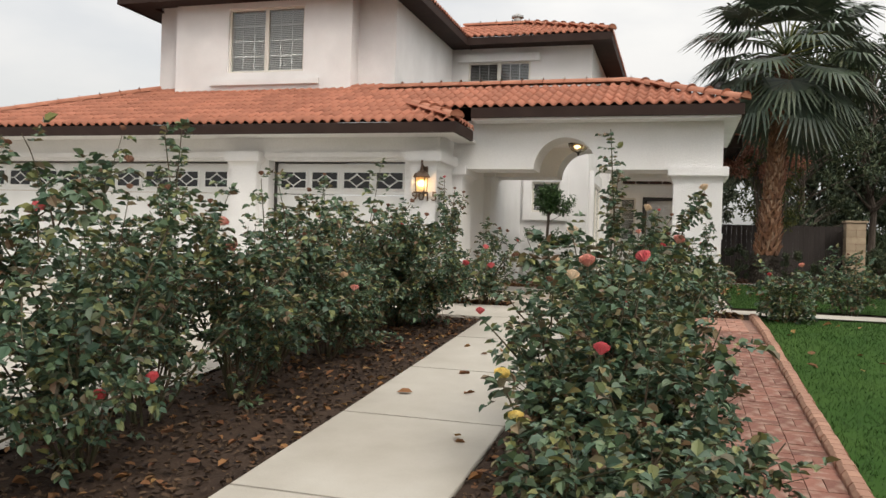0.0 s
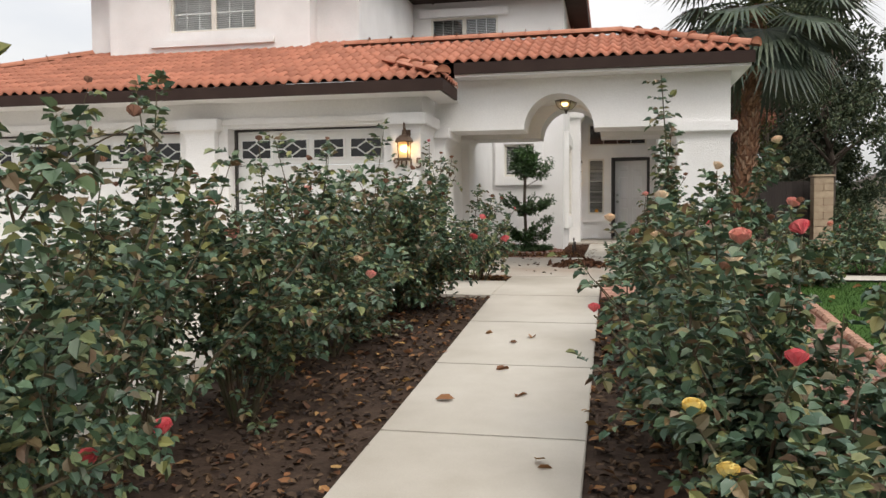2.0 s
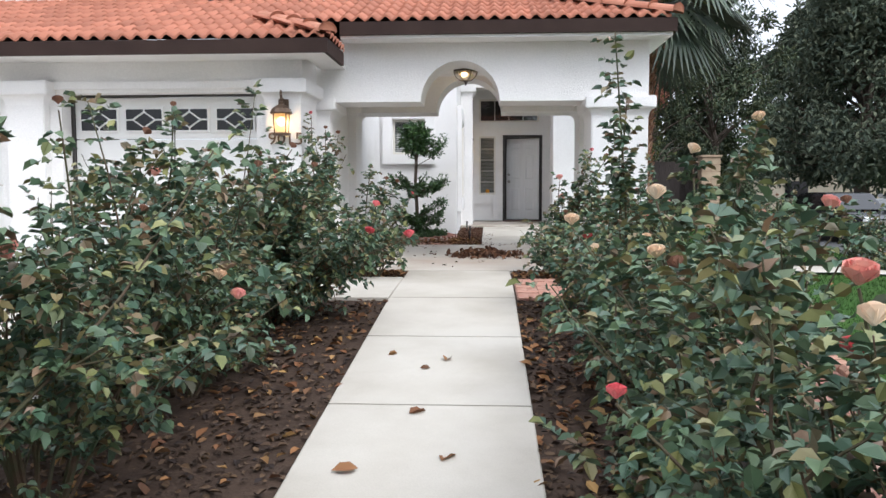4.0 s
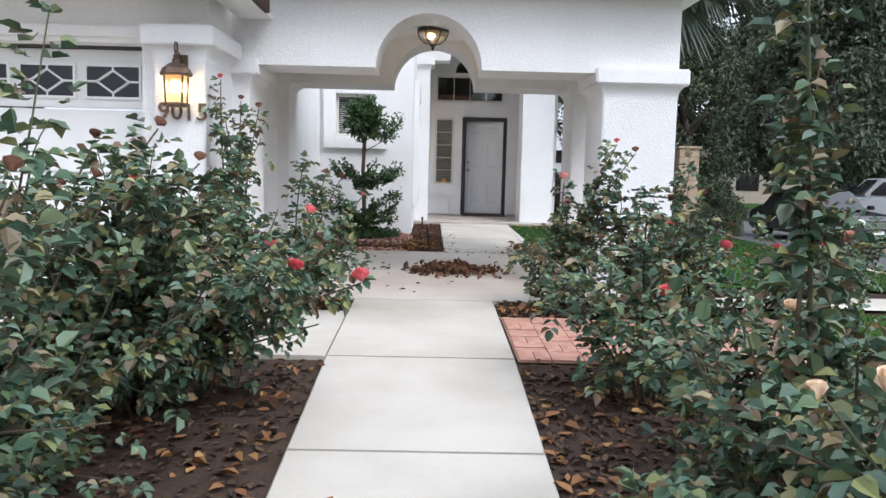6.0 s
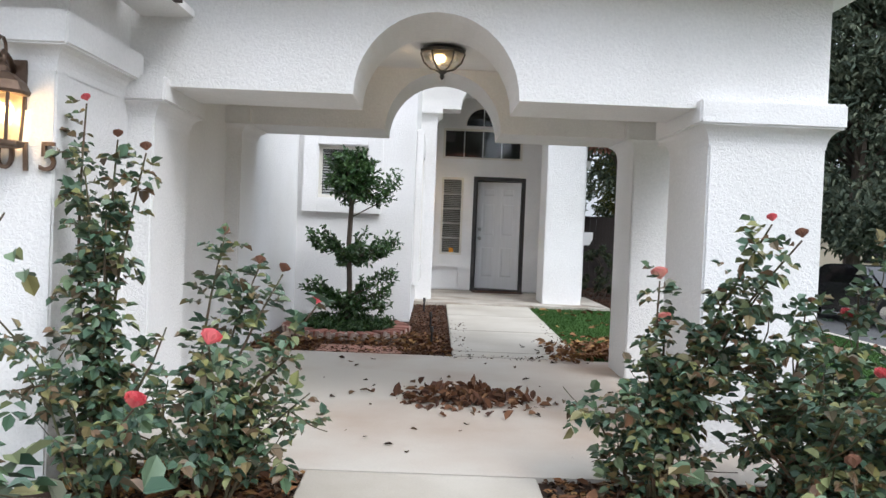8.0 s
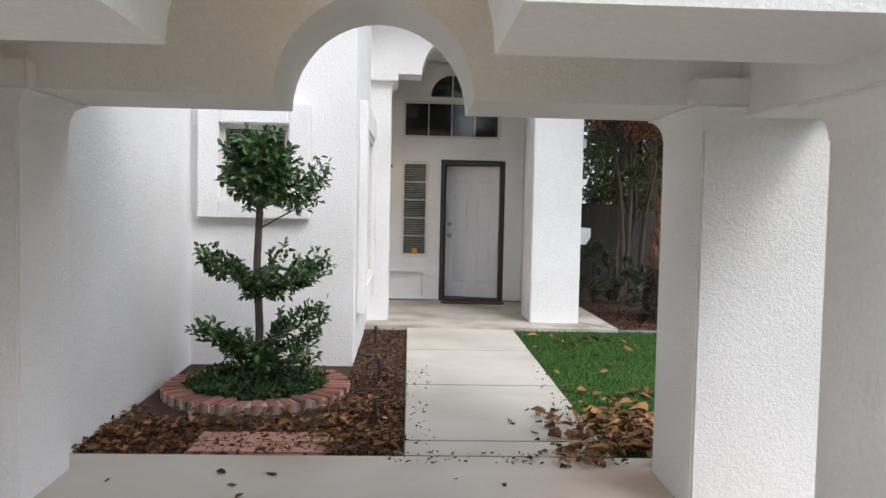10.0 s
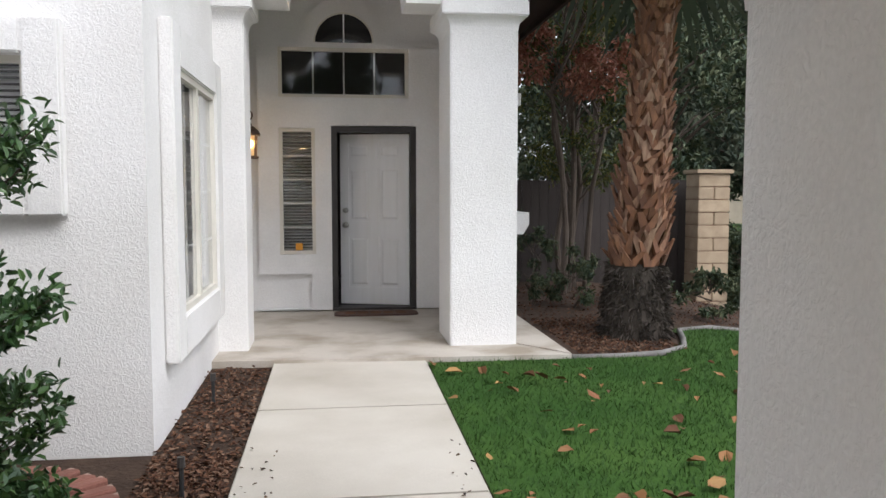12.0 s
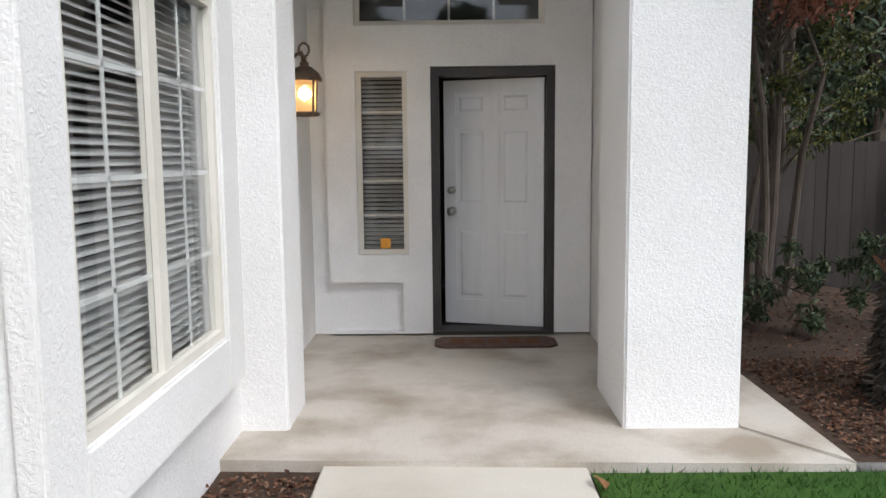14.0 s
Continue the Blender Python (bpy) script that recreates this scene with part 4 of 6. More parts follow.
Shape().lathe([(0.09, UZ + 0.75), (0.09, UZ + 1.02)], -3.9, 19.3, 12).ob("pipe", STEEL, vent)
Shape().lathe([(0.15, UZ + 1.02), (0.15, UZ + 1.06), (0.05, UZ + 1.12)], -3.9, 19.3, 12).ob("cap", STEEL, vent)

roof3 = new("roof_entry")
setting(roof3, "red clay tile roof over the entry portico", "roof")
d3, t3 = Shape(), Shape()
PZ = 4.80
d3.add([(-1.88, 19.65, PZ), (1.05, 19.65, PZ), (-1.0, 21.7, PZ + 2.05 * K), (-1.88, 21.7, PZ + 2.05 * K)], [(0, 1, 2, 3)])
d3.add([(1.05, 19.65, PZ), (1.05, 26, PZ), (-1.0, 26, PZ + 2.05 * K), (-1.0, 21.7, PZ + 2.05 * K)], [(0, 1, 2, 3)])
d3.add([(1.42, 20.8, 4.22), (1.42, 25, 4.22), (0.6, 25, 4.5), (0.6, 20.8, 4.5)], [(0, 1, 2, 3)])
d3.ob("deck", FASCIA, roof3)
roof_plane(roof3, (-1.88, 19.65, PZ), (1, 0, 0), (0, 1, K), 3.0, 2.3, lambda x, y: (y - 19.65) < (1.07 - x) and x > -1.9, False, t3)
roof_plane(roof3, (1.05, 19.65, PZ), (0, 1, 0), (-1, 0, K), 6.3, 2.2, lambda x, y: (y - 19.65) > (1.05 - x), False, t3)
roof_plane(roof3, (1.42, 20.8, 4.24), (0, 1, 0), (-1, 0, 0.34), 4.2, 0.9, lambda x, y: True, False, t3)
tagged(t3.ob("tile_field", TILE, roof3, smooth=True), "red clay tiles", kind="stuff")
ridge(roof3, (1.05, 19.65, PZ + 0.05), (-1.0, 21.7, PZ + 2.05 * K + 0.05))
Shape().box(-1.88, 1.05, 19.64, 19.68, PZ - 0.16, PZ - 0.005).box(1.01, 1.05, 19.68, 26, PZ - 0.16, PZ - 0.005).box(1.38, 1.42, 20.8, 25, 4.0, 4.215).box(0.9, 1.38, 20.78, 20.82, 4.0, 4.3).ob("fascia", FASCIA, roof3, "dark brown fascia board")
Shape().box(-1.88, 1.01, 19.68, 20.02, 4.70, 4.74).box(0.69, 1.01, 20.0, 26, 4.70, 4.74).box(0.9, 1.38, 20.82, 25, 4.06, 4.1).ob("soffit", FASCIA, roof3, "brown painted soffit")

# ---- paving ----
path = new("pavement_front_path")
setting(path, "pale concrete front path in jointed flags", "path")
for a, b in zip((-9, -7.5, -4.88, -3.41, -1.94, -0.47, 1.0, 2.47, 3.94, 5.41, 6.88, 8.35, 9.70), (-7.5, -4.88, -3.41, -1.94, -0.47, 1.0, 2.47, 3.94, 5.41, 6.88, 8.35, 9.70, 11.5)):
    slab(-2.2, -1.05, a, b).ob("flag", CONCRETE, path)
slab(-4.3, -2.21, 9.70, 11.03, 0.025).ob("flag", CONCRETE, path)
porch = new("pavement_porch")
setting(porch, "stained pale concrete porch slab", "porch")
slab(-3.5, 0.75, 11.5, 14.95, 0.03).ob("flag", SLAB, porch)
back = new("pavement_entry_path")
setting(back, "pale concrete entry path in jointed flags", "path")
for a, b in zip((14.95, 15.25, 16.75, 18.25), (15.25, 16.75, 18.25, 19.59)):
    slab(-1.4, -0.16, a, b).ob("flag", CONCRETE, back)
Shape().prism([(-1.95, 19.59), (1.06, 19.50), (0.705, 19.985), (0.705, 21.6), (0.5, 22.5), (-1.95, 22.5)], "z", 0.6, 0.772).ob("flag", ENTRY_SLAB, back)
Shape().prism([(0.708, 19.99), (1.068, 19.505), (1.07, 21.6), (0.708, 21.6)], "z", 0.6, 0.780).ob("flag", ENTRY_SLAB, back, bevel=0.006)

# ---- lanterns and numerals ----
def wall_lantern(x, y, z, rz, label):
    """A coach lantern: backplate, scroll arm, cap, cage, glass panes, bulb. Built facing -y."""
    e = thing("wall_lantern", x, y, z, label, "wall lantern", "coach lanterns", rz=rz)
    m = e.matrix_basis.copy()
    def put(s_, name, material, parent, label_="", smooth=False):
        s_.v = [tuple(m @ Vector(v)) for v in s_.v]
        return s_.ob(name, material, parent, label_, smooth)
    put(Shape().box(-0.055, 0.055, -0.02, 0, -0.02, 0.20), "backplate", BRONZE, e)
    put(Shape().tube([(0, -0.01, 0.14), (0, -0.06, 0.20), (0, -0.10, 0.22), (0, -0.12, 0.17)], [0.014, 0.013, 0.012, 0.02], 8), "arm", BRONZE, e, "", True)
    put(Shape().tube([(0, -0.12 + 0.035 * math.sin(a * 0.7), 0.235 - 0.045 * math.cos(a * 0.7)) for a in range(10)], [0.008] * 10, 6), "scroll", BRONZE, e, "", True)
    put(Shape().lathe([(0.115, 0.03), (0.12, 0.045), (0.10, 0.085), (0.055, 0.12), (0.03, 0.13), (0.03, 0.15), (0.012, 0.17)], 0, -0.12, 8, math.pi / 8), "cap", BRONZE, e, "aged bronze domed cap")
    cage = Shape().lathe([(0.085, -0.20), (0.10, -0.19), (0.10, -0.175), (0.085, -0.17)], 0, -0.12, 8, math.pi / 8)
    for k in range(4):
        a = math.pi / 4 + k * math.pi / 2
        cage.tube([(0.085 * math.cos(a), -0.12 + 0.085 * math.sin(a), -0.18), (0.098 * math.cos(a), -0.12 + 0.098 * math.sin(a), 0.04)], [0.008, 0.008], 6)
    put(cage, "cage", BRONZE, e)
    g = put(Shape().lathe([(0.080, -0.17), (0.092, 0.035)], 0, -0.12, 4, math.pi / 4), "glass", SHADEGLASS, e, "seeded amber glass")
    g.visible_shadow = False
    put(Shape().lathe([(0.006, -0.10), (0.022, -0.07), (0.027, -0.04), (0.012, 0.0)], 0, -0.12, 10), "bulb", BULB, e, "lit warm bulb", True)
    put(Shape().lathe([(0.016, -0.17), (0.014, -0.10)], 0, -0.12, 8), "candle", VINYL, e)
    lamp = new("lantern_light", bpy.data.lights.new("lantern_light", "POINT"))
    lamp.data.energy, lamp.data.color, lamp.data.shadow_soft_size = 1.4, (1.0, 0.72, 0.40), 0.05
    lamp.matrix_world = m @ Matrix.Translation((0, -0.12, -0.05))


wall_lantern(-3.52, 11.18, 2.32, 0, "lit bronze coach lantern on the garage pilaster")
wall_lantern(-1.87, 21.35, 2.66, 90, "lit bronze coach lantern beside the front door")


def ceiling_lamp(x, y, z):
    e = thing("ceiling_lamp", x, y, z, "lit dark bronze ceiling lamp with a glass bowl", "ceiling lamp")
    Shape().lathe([(0.05, z), (0.05, z - 0.03)], x, y, 12).ob("canopy", BRONZE, e)
    Shape().lathe([(0.17, z - 0.05), (0.175, z - 0.03), (0.16, z - 0.03), (0.155, z - 0.05)], x, y, 8, math.pi / 8).ob("rim", JAMB, e, "dark metal rim")
    g = Shape().lathe([(0.155, z - 0.05), (0.13, z - 0.11), (0.08, z - 0.155), (0.03, z - 0.17)], x, y, 16).ob("bowl", SHADEGLASS, e, "seeded amber glass bowl", True)
    g.visible_shadow = False
    ribs = Shape()
    for k in range(6):
        a = k * math.pi / 3
        ribs.tube([(x + r * math.cos(a), y + r * math.sin(a), z - d) for r, d in ((0.16, 0.045), (0.136, 0.112), (0.084, 0.16), (0.02, 0.175))], [0.006] * 4, 5)
    ribs.ob("ribs", JAMB, e)
    Shape().lathe([(0.03, z - 0.165), (0.035, z - 0.18), (0.012, z - 0.20), (0.018, z - 0.215), (0.004, z - 0.235)], x, y, 10).ob("finial", JAMB, e)
    Shape().lathe([(0.01, z - 0.05), (0.03, z - 0.075), (0.03, z - 0.10), (0.008, z - 0.125)], x - 0.03, y, 10).ob("bulb", BULB, e, "lit warm bulb", True)
    lamp = new("ceiling_light", bpy.data.lights.new("ceiling_light", "POINT"))
    lamp.data.energy, lamp.data.color, lamp.data.shadow_soft_size = 1.5, (1.0, 0.72, 0.40), 0.06
    lamp.matrix_world = Matrix.Translation((x - 0.03, y, z - 0.10))


ceiling_lamp(-1.60, 13.35, 3.16)

numerals = thing("house_number", -3.5, 11.17, 2.05, "dark bronze house numerals 9015 on the pilaster", "house number")
for i, ch in enumerate("9015"):
    cu = bpy.data.curves.new("numeral", "FONT")
    cu.body, cu.size, cu.extrude = ch, 0.19, 0.008
    tmp = bpy.data.objects.new("numeral_tmp", cu)
    scene.collection.objects.link(tmp)
    bpy.context.view_layer.update()
    me = bpy.data.meshes.new_from_object(tmp.evaluated_get(bpy.context.evaluated_depsgraph_get()))
    bpy.data.objects.remove(tmp)
    me.materials.clear()
    me.materials.append(NUMBERS)
    o = new("numeral", me)
    o.parent = numerals
    o.matrix_parent_inverse = numerals.matrix_basis.inverted()
    o.matrix_basis = pose(-3.70 + 0.098 * i, 11.168, 2.03 + (0.0, 0.005, -0.006, 0.0)[i], 90, (0, 2, -2, 1)[i], 0)

mat_o = thing("doormat", -0.46, 21.95, 0.775, "dark patterned rubber doormat at the threshold", "doormat")
q = Shape().prism([(-0.92, 21.80), (-0.86, 21.74), (-0.06, 21.74), (0.0, 21.80), (0.0, 21.98), (-0.06, 22.06), (-0.86, 22.06), (-0.92, 21.98)], "z", 0.775, 0.792)
q.ob("mat_base", MAT_RUBBER, mat_o, bevel=0.004)
for i in range(5):
    Shape().box(-0.80 + i * 0.14, -0.69 + i * 0.14, 21.83, 21.96, 0.791, 0.797).ob("pattern_block", CHIP, mat_o)
sign = thing("window_sticker", -1.31, DW + 0.01, 1.47, "small orange sign standing in the sidelight window", "sign")
Shape().box(-1.35, -1.27, DW + 0.035, DW + 0.043, 1.465, 1.545).ob("sign_face", ORANGE, sign, bevel=0.003)


# ---- plants ----
def rnd_dir(up=0.0):
    d = Vector((random.gauss(0, 1), random.gauss(0, 1), random.gauss(up, 1)))
    return d.normalized()


def bloom(parent, p, r, material, name="bloom"):
    """A rose: whorls of cupped petals round a bud."""
    s_ = Shape()
    p = Vector(p)
    tilt = Euler((random.uniform(-0.5, 0.5), random.uniform(-0.5, 0.5), 0)).to_matrix()
    for ring_i, (n, rr_, open_) in enumerate(((3, 0.28, 0.0), (5, 0.50, 0.12), (6, 0.72, 0.30), (6, 0.92, 0.55))):
        for k in range(n):
            a = 2 * math.pi * (k + 0.5 * ring_i) / n + random.uniform(-0.2, 0.2)
            ca, sa = math.cos(a), math.sin(a)
            out, tang = Vector((ca, sa, 0)), Vector((-sa, ca, 0))
            w, h = r * (0.45 + 0.35 * rr_), r * (1.55 - 0.75 * open_)
            b0 = Vector((0, 0, -0.3 * r)) + out * r * 0.15
            m0 = out * r * rr_ * 0.75 + Vector((0, 0, h * 0.4))
            t0 = out * r * rr_ * (0.8 + 0.35 * open_) + Vector((0, 0, h * 0.8))
            vs = [b0, m0 - tang * w, m0 + tang * w, t0 - tang * w * 0.7, t0 + tang * w * 0.7, t0 + Vector((0, 0, 0.08 * r)) + out * r * 0.1 * open_]
            s_.add([tuple(p + tilt @ v) for v in vs], [(0, 2, 1), (1, 2, 4, 3), (3, 4, 5)])
    return s_.ob(name, material, parent, smooth=True)


PETALS = {"r": PETAL_RED, "p": PETAL_PINK, "c": PETAL_PEACH, "y": PETAL_YELLOW, "d": PETAL_DEAD, "b": PETAL_RED}
WORDS = {"r": "crimson rose bloom", "p": "coral pink rose bloom", "c": "pale peach rose bloom", "y": "yellow rose bloom", "d": "dried brown rose head", "b": "small red rosebud"}


def rose_bush(x, y, h, spread, canes=9, dense=1.0, blooms="rp", bare=0.12, lean=(0, 0), label="tall leafy rose bush with dark green leaves", leaf=0.049, spires=0, arms=()):
    z0 = ground_z(x, y) + 0.005
    e = thing("rose_bush", x, y, z0, label, "rose bush", "rose bushes")
    leaves, tips = Shape(), []

    def shoot(stems, p, d, length, r, leafy, start):
        pts, q, n = [Vector(p)], Vector(p), 6
        for i in range(n):
            d = (d + Vector((random.gauss(0, 0.12), random.gauss(0, 0.12), random.gauss(0.03, 0.07)))).normalized()
            q = q + d * (length / n)
            pts.append(q.copy())
        stems.tube(pts, [max(0.0022, r * (1 - 0.75 * i / n)) for i in range(n + 1)], 5)
        steps = int(length / 0.036 * leafy)
        for k in range(steps):
            t = start + (1 - start) * (k + random.random()) / max(1, steps)
            i = min(n - 1, int(t * n))
            c = pts[i].lerp(pts[i + 1], t * n - i)
            stalk = (rnd_dir(0.15) + d * 0.3).normalized()
            ln = random.uniform(0.05, 0.12)
            end = c + stalk * ln
            sz = leaf * random.uniform(0.7, 1.3)
            sidev = stalk.cross(Vector((0, 0, 1)))
            sidev = sidev.normalized() if sidev.length > 0.01 else Vector((1, 0, 0))
            leaves.leaf(end, stalk + Vector((0, 0, -0.25)), sz * 1.2, sz * 0.85)
            for f_ in (0.55, 0.95):
                b = c.lerp(end, f_)
                leaves.leaf(b, sidev + stalk * 0.4, sz, sz * 0.75)
                leaves.leaf(b, -sidev + stalk * 0.4, sz, sz * 0.75)
        return pts, d

    for c in range(canes):
        a = 2 * math.pi * (c + random.random()) / canes
        out = random.uniform(0.05, 1.0) * spread
        hh = h * random.uniform(0.62, 1.0) * (1 - 0.22 * (out / spread) ** 2)
        if c < spires:
            hh = h * random.uniform(1.0, 1.16)
        base = Vector((x + 0.06 * math.cos(a), y + 0.06 * math.sin(a), z0 - 0.03))
        top = Vector((x + out * math.cos(a) + lean[0], y + out * math.sin(a) + lean[1], z0 + hh))
        d = (top - base).normalized()
        d0 = (d + Vector((math.cos(a) * 0.15, math.sin(a) * 0.15, 0))).normalized()
        stems = Shape()
        pts, dd = shoot(stems, base, d0, (top - base).length, random.uniform(0.008, 0.014), 0.9 * dense, bare + 0.12)
        tips.append(pts[-1])
        for k in range(random.randint(4, 6)):
            i = random.choice((1, 2, 2, 3, 3, 4, 5))
            sd = (rnd_dir(0.55) + Vector((math.cos(a) * 0.5, math.sin(a) * 0.5, 0.1))).normalized()
            pp, _ = shoot(stems, pts[i], sd, random.uniform(0.22, 0.5) * min(1.2, h / 1.4), 0.005, 1.25 * dense, 0.08)
            tips.append(pp[-1])
        stems.ob("cane", CANE, e)
    for (tx, ty, tz, ch) in arms:
        base, tip = Vector((x, y, z0 + 0.05)), Vector((tx, ty, tz - 0.03))
        bow = Vector((random.gauss(0, 0.03), random.gauss(0, 0.03), 0)) - Vector((tx - x, ty - y, 0)) * 0.15
        n = 8
        pts = [base.lerp(tip, i / n) + bow * math.sin(math.pi * i / n) for i in range(n + 1)]
        stems = Shape()
        stems.tube(pts, [0.011 * (1 - 0.08 * i) for i in range(n + 1)], 6)
        run = (tip - base).normalized()
        for k in range(int((tip - base).length * 34)):
            t = 0.25 + 0.73 * random.random()
            i = min(n - 1, int(t * n))
            c = pts[i].lerp(pts[i + 1], t * n - i)
            stalk = (rnd_dir(0.1) + run * 0.2).normalized()
            end = c + stalk * random.uniform(0.05, 0.12)
            sz = leaf * random.uniform(0.7, 1.25)
            sidev = stalk.cross(run).normalized()
            leaves.leaf(end, stalk + Vector((0, 0, -0.3)), sz * 1.2, sz * 0.9)
            for f_ in (0.5, 0.95):
                b = c.lerp(end, f_)
                leaves.leaf(b, sidev + stalk * 0.4, sz, sz * 0.8)
                leaves.leaf(b, -sidev + stalk * 0.4, sz, sz * 0.8)
        stems.ob("cane", CANE, e)
        if ch:
            b = bloom(e, tip + Vector((0, 0, 0.02)), {"d": 0.024, "r": 0.036, "p": 0.037, "c": 0.035, "y": 0.034, "b": 0.022}[ch] * random.uniform(0.9, 1.1), PETALS[ch])
            tagged(b, WORDS[ch])
    tagged(leaves.ob("foliage", ROSE_LEAF, e), "dark green rose leaves, some yellowing", kind="stuff")
    tips.sort(key=lambda q_: -q_.z * random.uniform(0.75, 1.0))
    tips = tips[:max(12, len(blooms))]
    random.shuffle(tips)
    for i, ch in enumerate(blooms):
        if i < len(tips):
            p = tips[i]
            b = bloom(e, p + Vector((0, 0, 0.03)), {"d": 0.020, "r": 0.034, "p": 0.037, "c": 0.036, "y": 0.036}[ch] * random.uniform(0.75, 1.15), PETALS[ch])
            tagged(b, WORDS[ch])
    return e


# hedge of roses between drive and path
HEDGE = (
    (-3.25, 2.2, 1.63, 0.65, "dddr", 3, ()),
    (-3.45, 3.1, 1.81, 0.62, "dddd", 3, ((-2.444, 3.615, 0.69, "r"), (-2.676, 3.518, 0.60, "r"))),
    (-3.15, 3.95, 1.63, 0.6, "rdddd", 3, ()),
    (-3.35, 4.8, 1.81, 0.6, "dddp", 3, ()),
    (-3.1, 5.55, 1.63, 0.58, "pddd", 3, ()),
    (-3.3, 6.35, 1.62, 0.58, "dddd", 3, ((-2.528, 6.34, 1.015, "p"), (-2.60, 6.28, 1.12, "c"))),
    (-3.1, 7.1, 1.58, 0.55, "dddd", 1, ()),
    (-3.25, 7.9, 1.58, 0.55, "ddpd", 0, ((-2.736, 8.326, 1.86, "d"), (-2.95, 8.2, 1.80, "d"), (-2.60, 8.45, 1.72, "d"))),
)
for (x, y, h, sp, bl, spire, arms_) in HEDGE:
    rose_bush(x, y, h, sp, 12, 0.70, bl, 0.2, spires=spire, arms=arms_, label="tall rose bush with dark leaves and red blooms")
rose_bush(-3.02, 8.85, 1.55, 0.72, 22, 1.0, "rdddd", 0.06, label="spreading rose bush with pink blooms at the hedge end",
          arms=((-1.898, 8.586, 1.189, "r"), (-2.249, 8.832, 1.201, "r"), (-2.35, 8.6, 1.05, ""), (-2.15, 8.9, 1.10, ""), (-2.5, 8.5, 1.40, ""), (-2.1, 8.65, 0.98, "")))
rose_bush(-3.0, 11.0, 0.85, 0.42, 5, 0.6, "d", 0.2, label="open rose bush with red buds beside the garage",
          arms=((-3.25, 11.3, 2.387, "b"), (-3.08, 11.25, 2.22, "d"), (-2.93, 11.2, 2.16, "d"), (-3.16, 11.1, 2.05, ""), (-3.02, 11.0, 1.85, ""), (-3.42, 10.9, 1.42, ""), (-2.712, 10.553, 1.14, "r")))
rose_bush(-2.55, 11.05, 0.80, 0.42, 5, 0.65, "d", 0.2, label="low rose bush with coral buds beside the porch",
          arms=((-2.435, 10.546, 1.39, "r"), (-2.595, 11.332, 1.79, "d"), (-2.42, 11.3, 1.66, "d"), (-2.30, 11.25, 1.63, "d"), (-2.12, 11.1, 1.50, "b"), (-2.2, 11.0, 1.3, "")))
# roses on the lawn side of the path
LAWN_SIDE = (
    (0.0, 4.0, 0.95, 0.45, "dd", ()),
    (-0.28, 3.35, 0.80, 0.40, "d", ((-0.686, 3.555, 0.851, "y"), (-0.60, 3.45, 0.70, "y"))),
    (-0.35, 4.35, 1.35, 0.55, "cdd", ((-0.435, 4.39, 1.328, "p"), (-0.163, 4.621, 1.36, "r"), (-0.276, 4.756, 1.08, "r"), (-0.315, 3.974, 0.933, "r"), (-0.991, 4.387, 1.048, "b"))),
    (-0.42, 5.35, 1.35, 0.55, "cdp", ((-0.663, 5.554, 1.514, "c"), (-0.933, 5.995, 1.397, "c"))),
    (-0.25, 6.3, 1.3, 0.44, "cdd", ((-0.239, 6.732, 1.737, "c"), (0.198, 7.035, 1.925, "c"), (0.05, 6.9, 1.75, ""))),
    (-0.45, 7.15, 1.05, 0.34, "cyd", ((-0.575, 7.181, 2.46, ""), (-0.50, 7.2, 2.05, ""))),
    (-0.15, 8.0, 1.05, 0.5, "crd", ((-0.593, 8.207, 1.201, "r"), (0.1, 8.1, 1.45, "d"))),
    (-0.38, 9.15, 1.05, 0.60, "rdd", ((-0.1, 9.3, 1.6, "d"), (-0.45, 9.1, 1.5, ""))),
)
for (x, y, h, sp, bl, arms_) in LAWN_SIDE:
    rose_bush(x, y, h, sp, 10, 0.8, bl, arms=arms_, label="leafy rose bush with pink and yellow blooms")
rose_bush(-0.50, 11.25, 0.85, 0.42, 6, 0.7, "dd", 0.3, label="open rose bush with red buds beside the porch pier",
          arms=((-0.482, 11.37, 1.45, "p"), (-0.51, 11.393, 1.662, "p"), (-0.238, 10.78, 1.94, "b"), (-0.08, 10.85, 1.88, "d"), (-0.30, 11.1, 1.62, "d"), (-0.15, 11.0, 1.70, ""), (-0.62, 11.2, 1.35, "")))
rose_bush(0.22, 11.1, 1.15, 0.58, 14, 0.85, "rrd", 0.15, label="rose bush with red buds beside the porch pier")
rose_bush(1.3, 10.9, 0.85, 0.45, 8, 0.8, "rp", 0.2, label="rose bush with red buds at the lawn edge")
rose_bush(2.3, 12.4, 0.9, 0.4, 7, 0.8, "rd", 0.3, label="small rose bush behind the lawn walk")
rose_bush(3.3, 12.4, 0.9, 0.45, 7, 0.8, "d", 0.3, label="small rose bush behind the lawn walk")


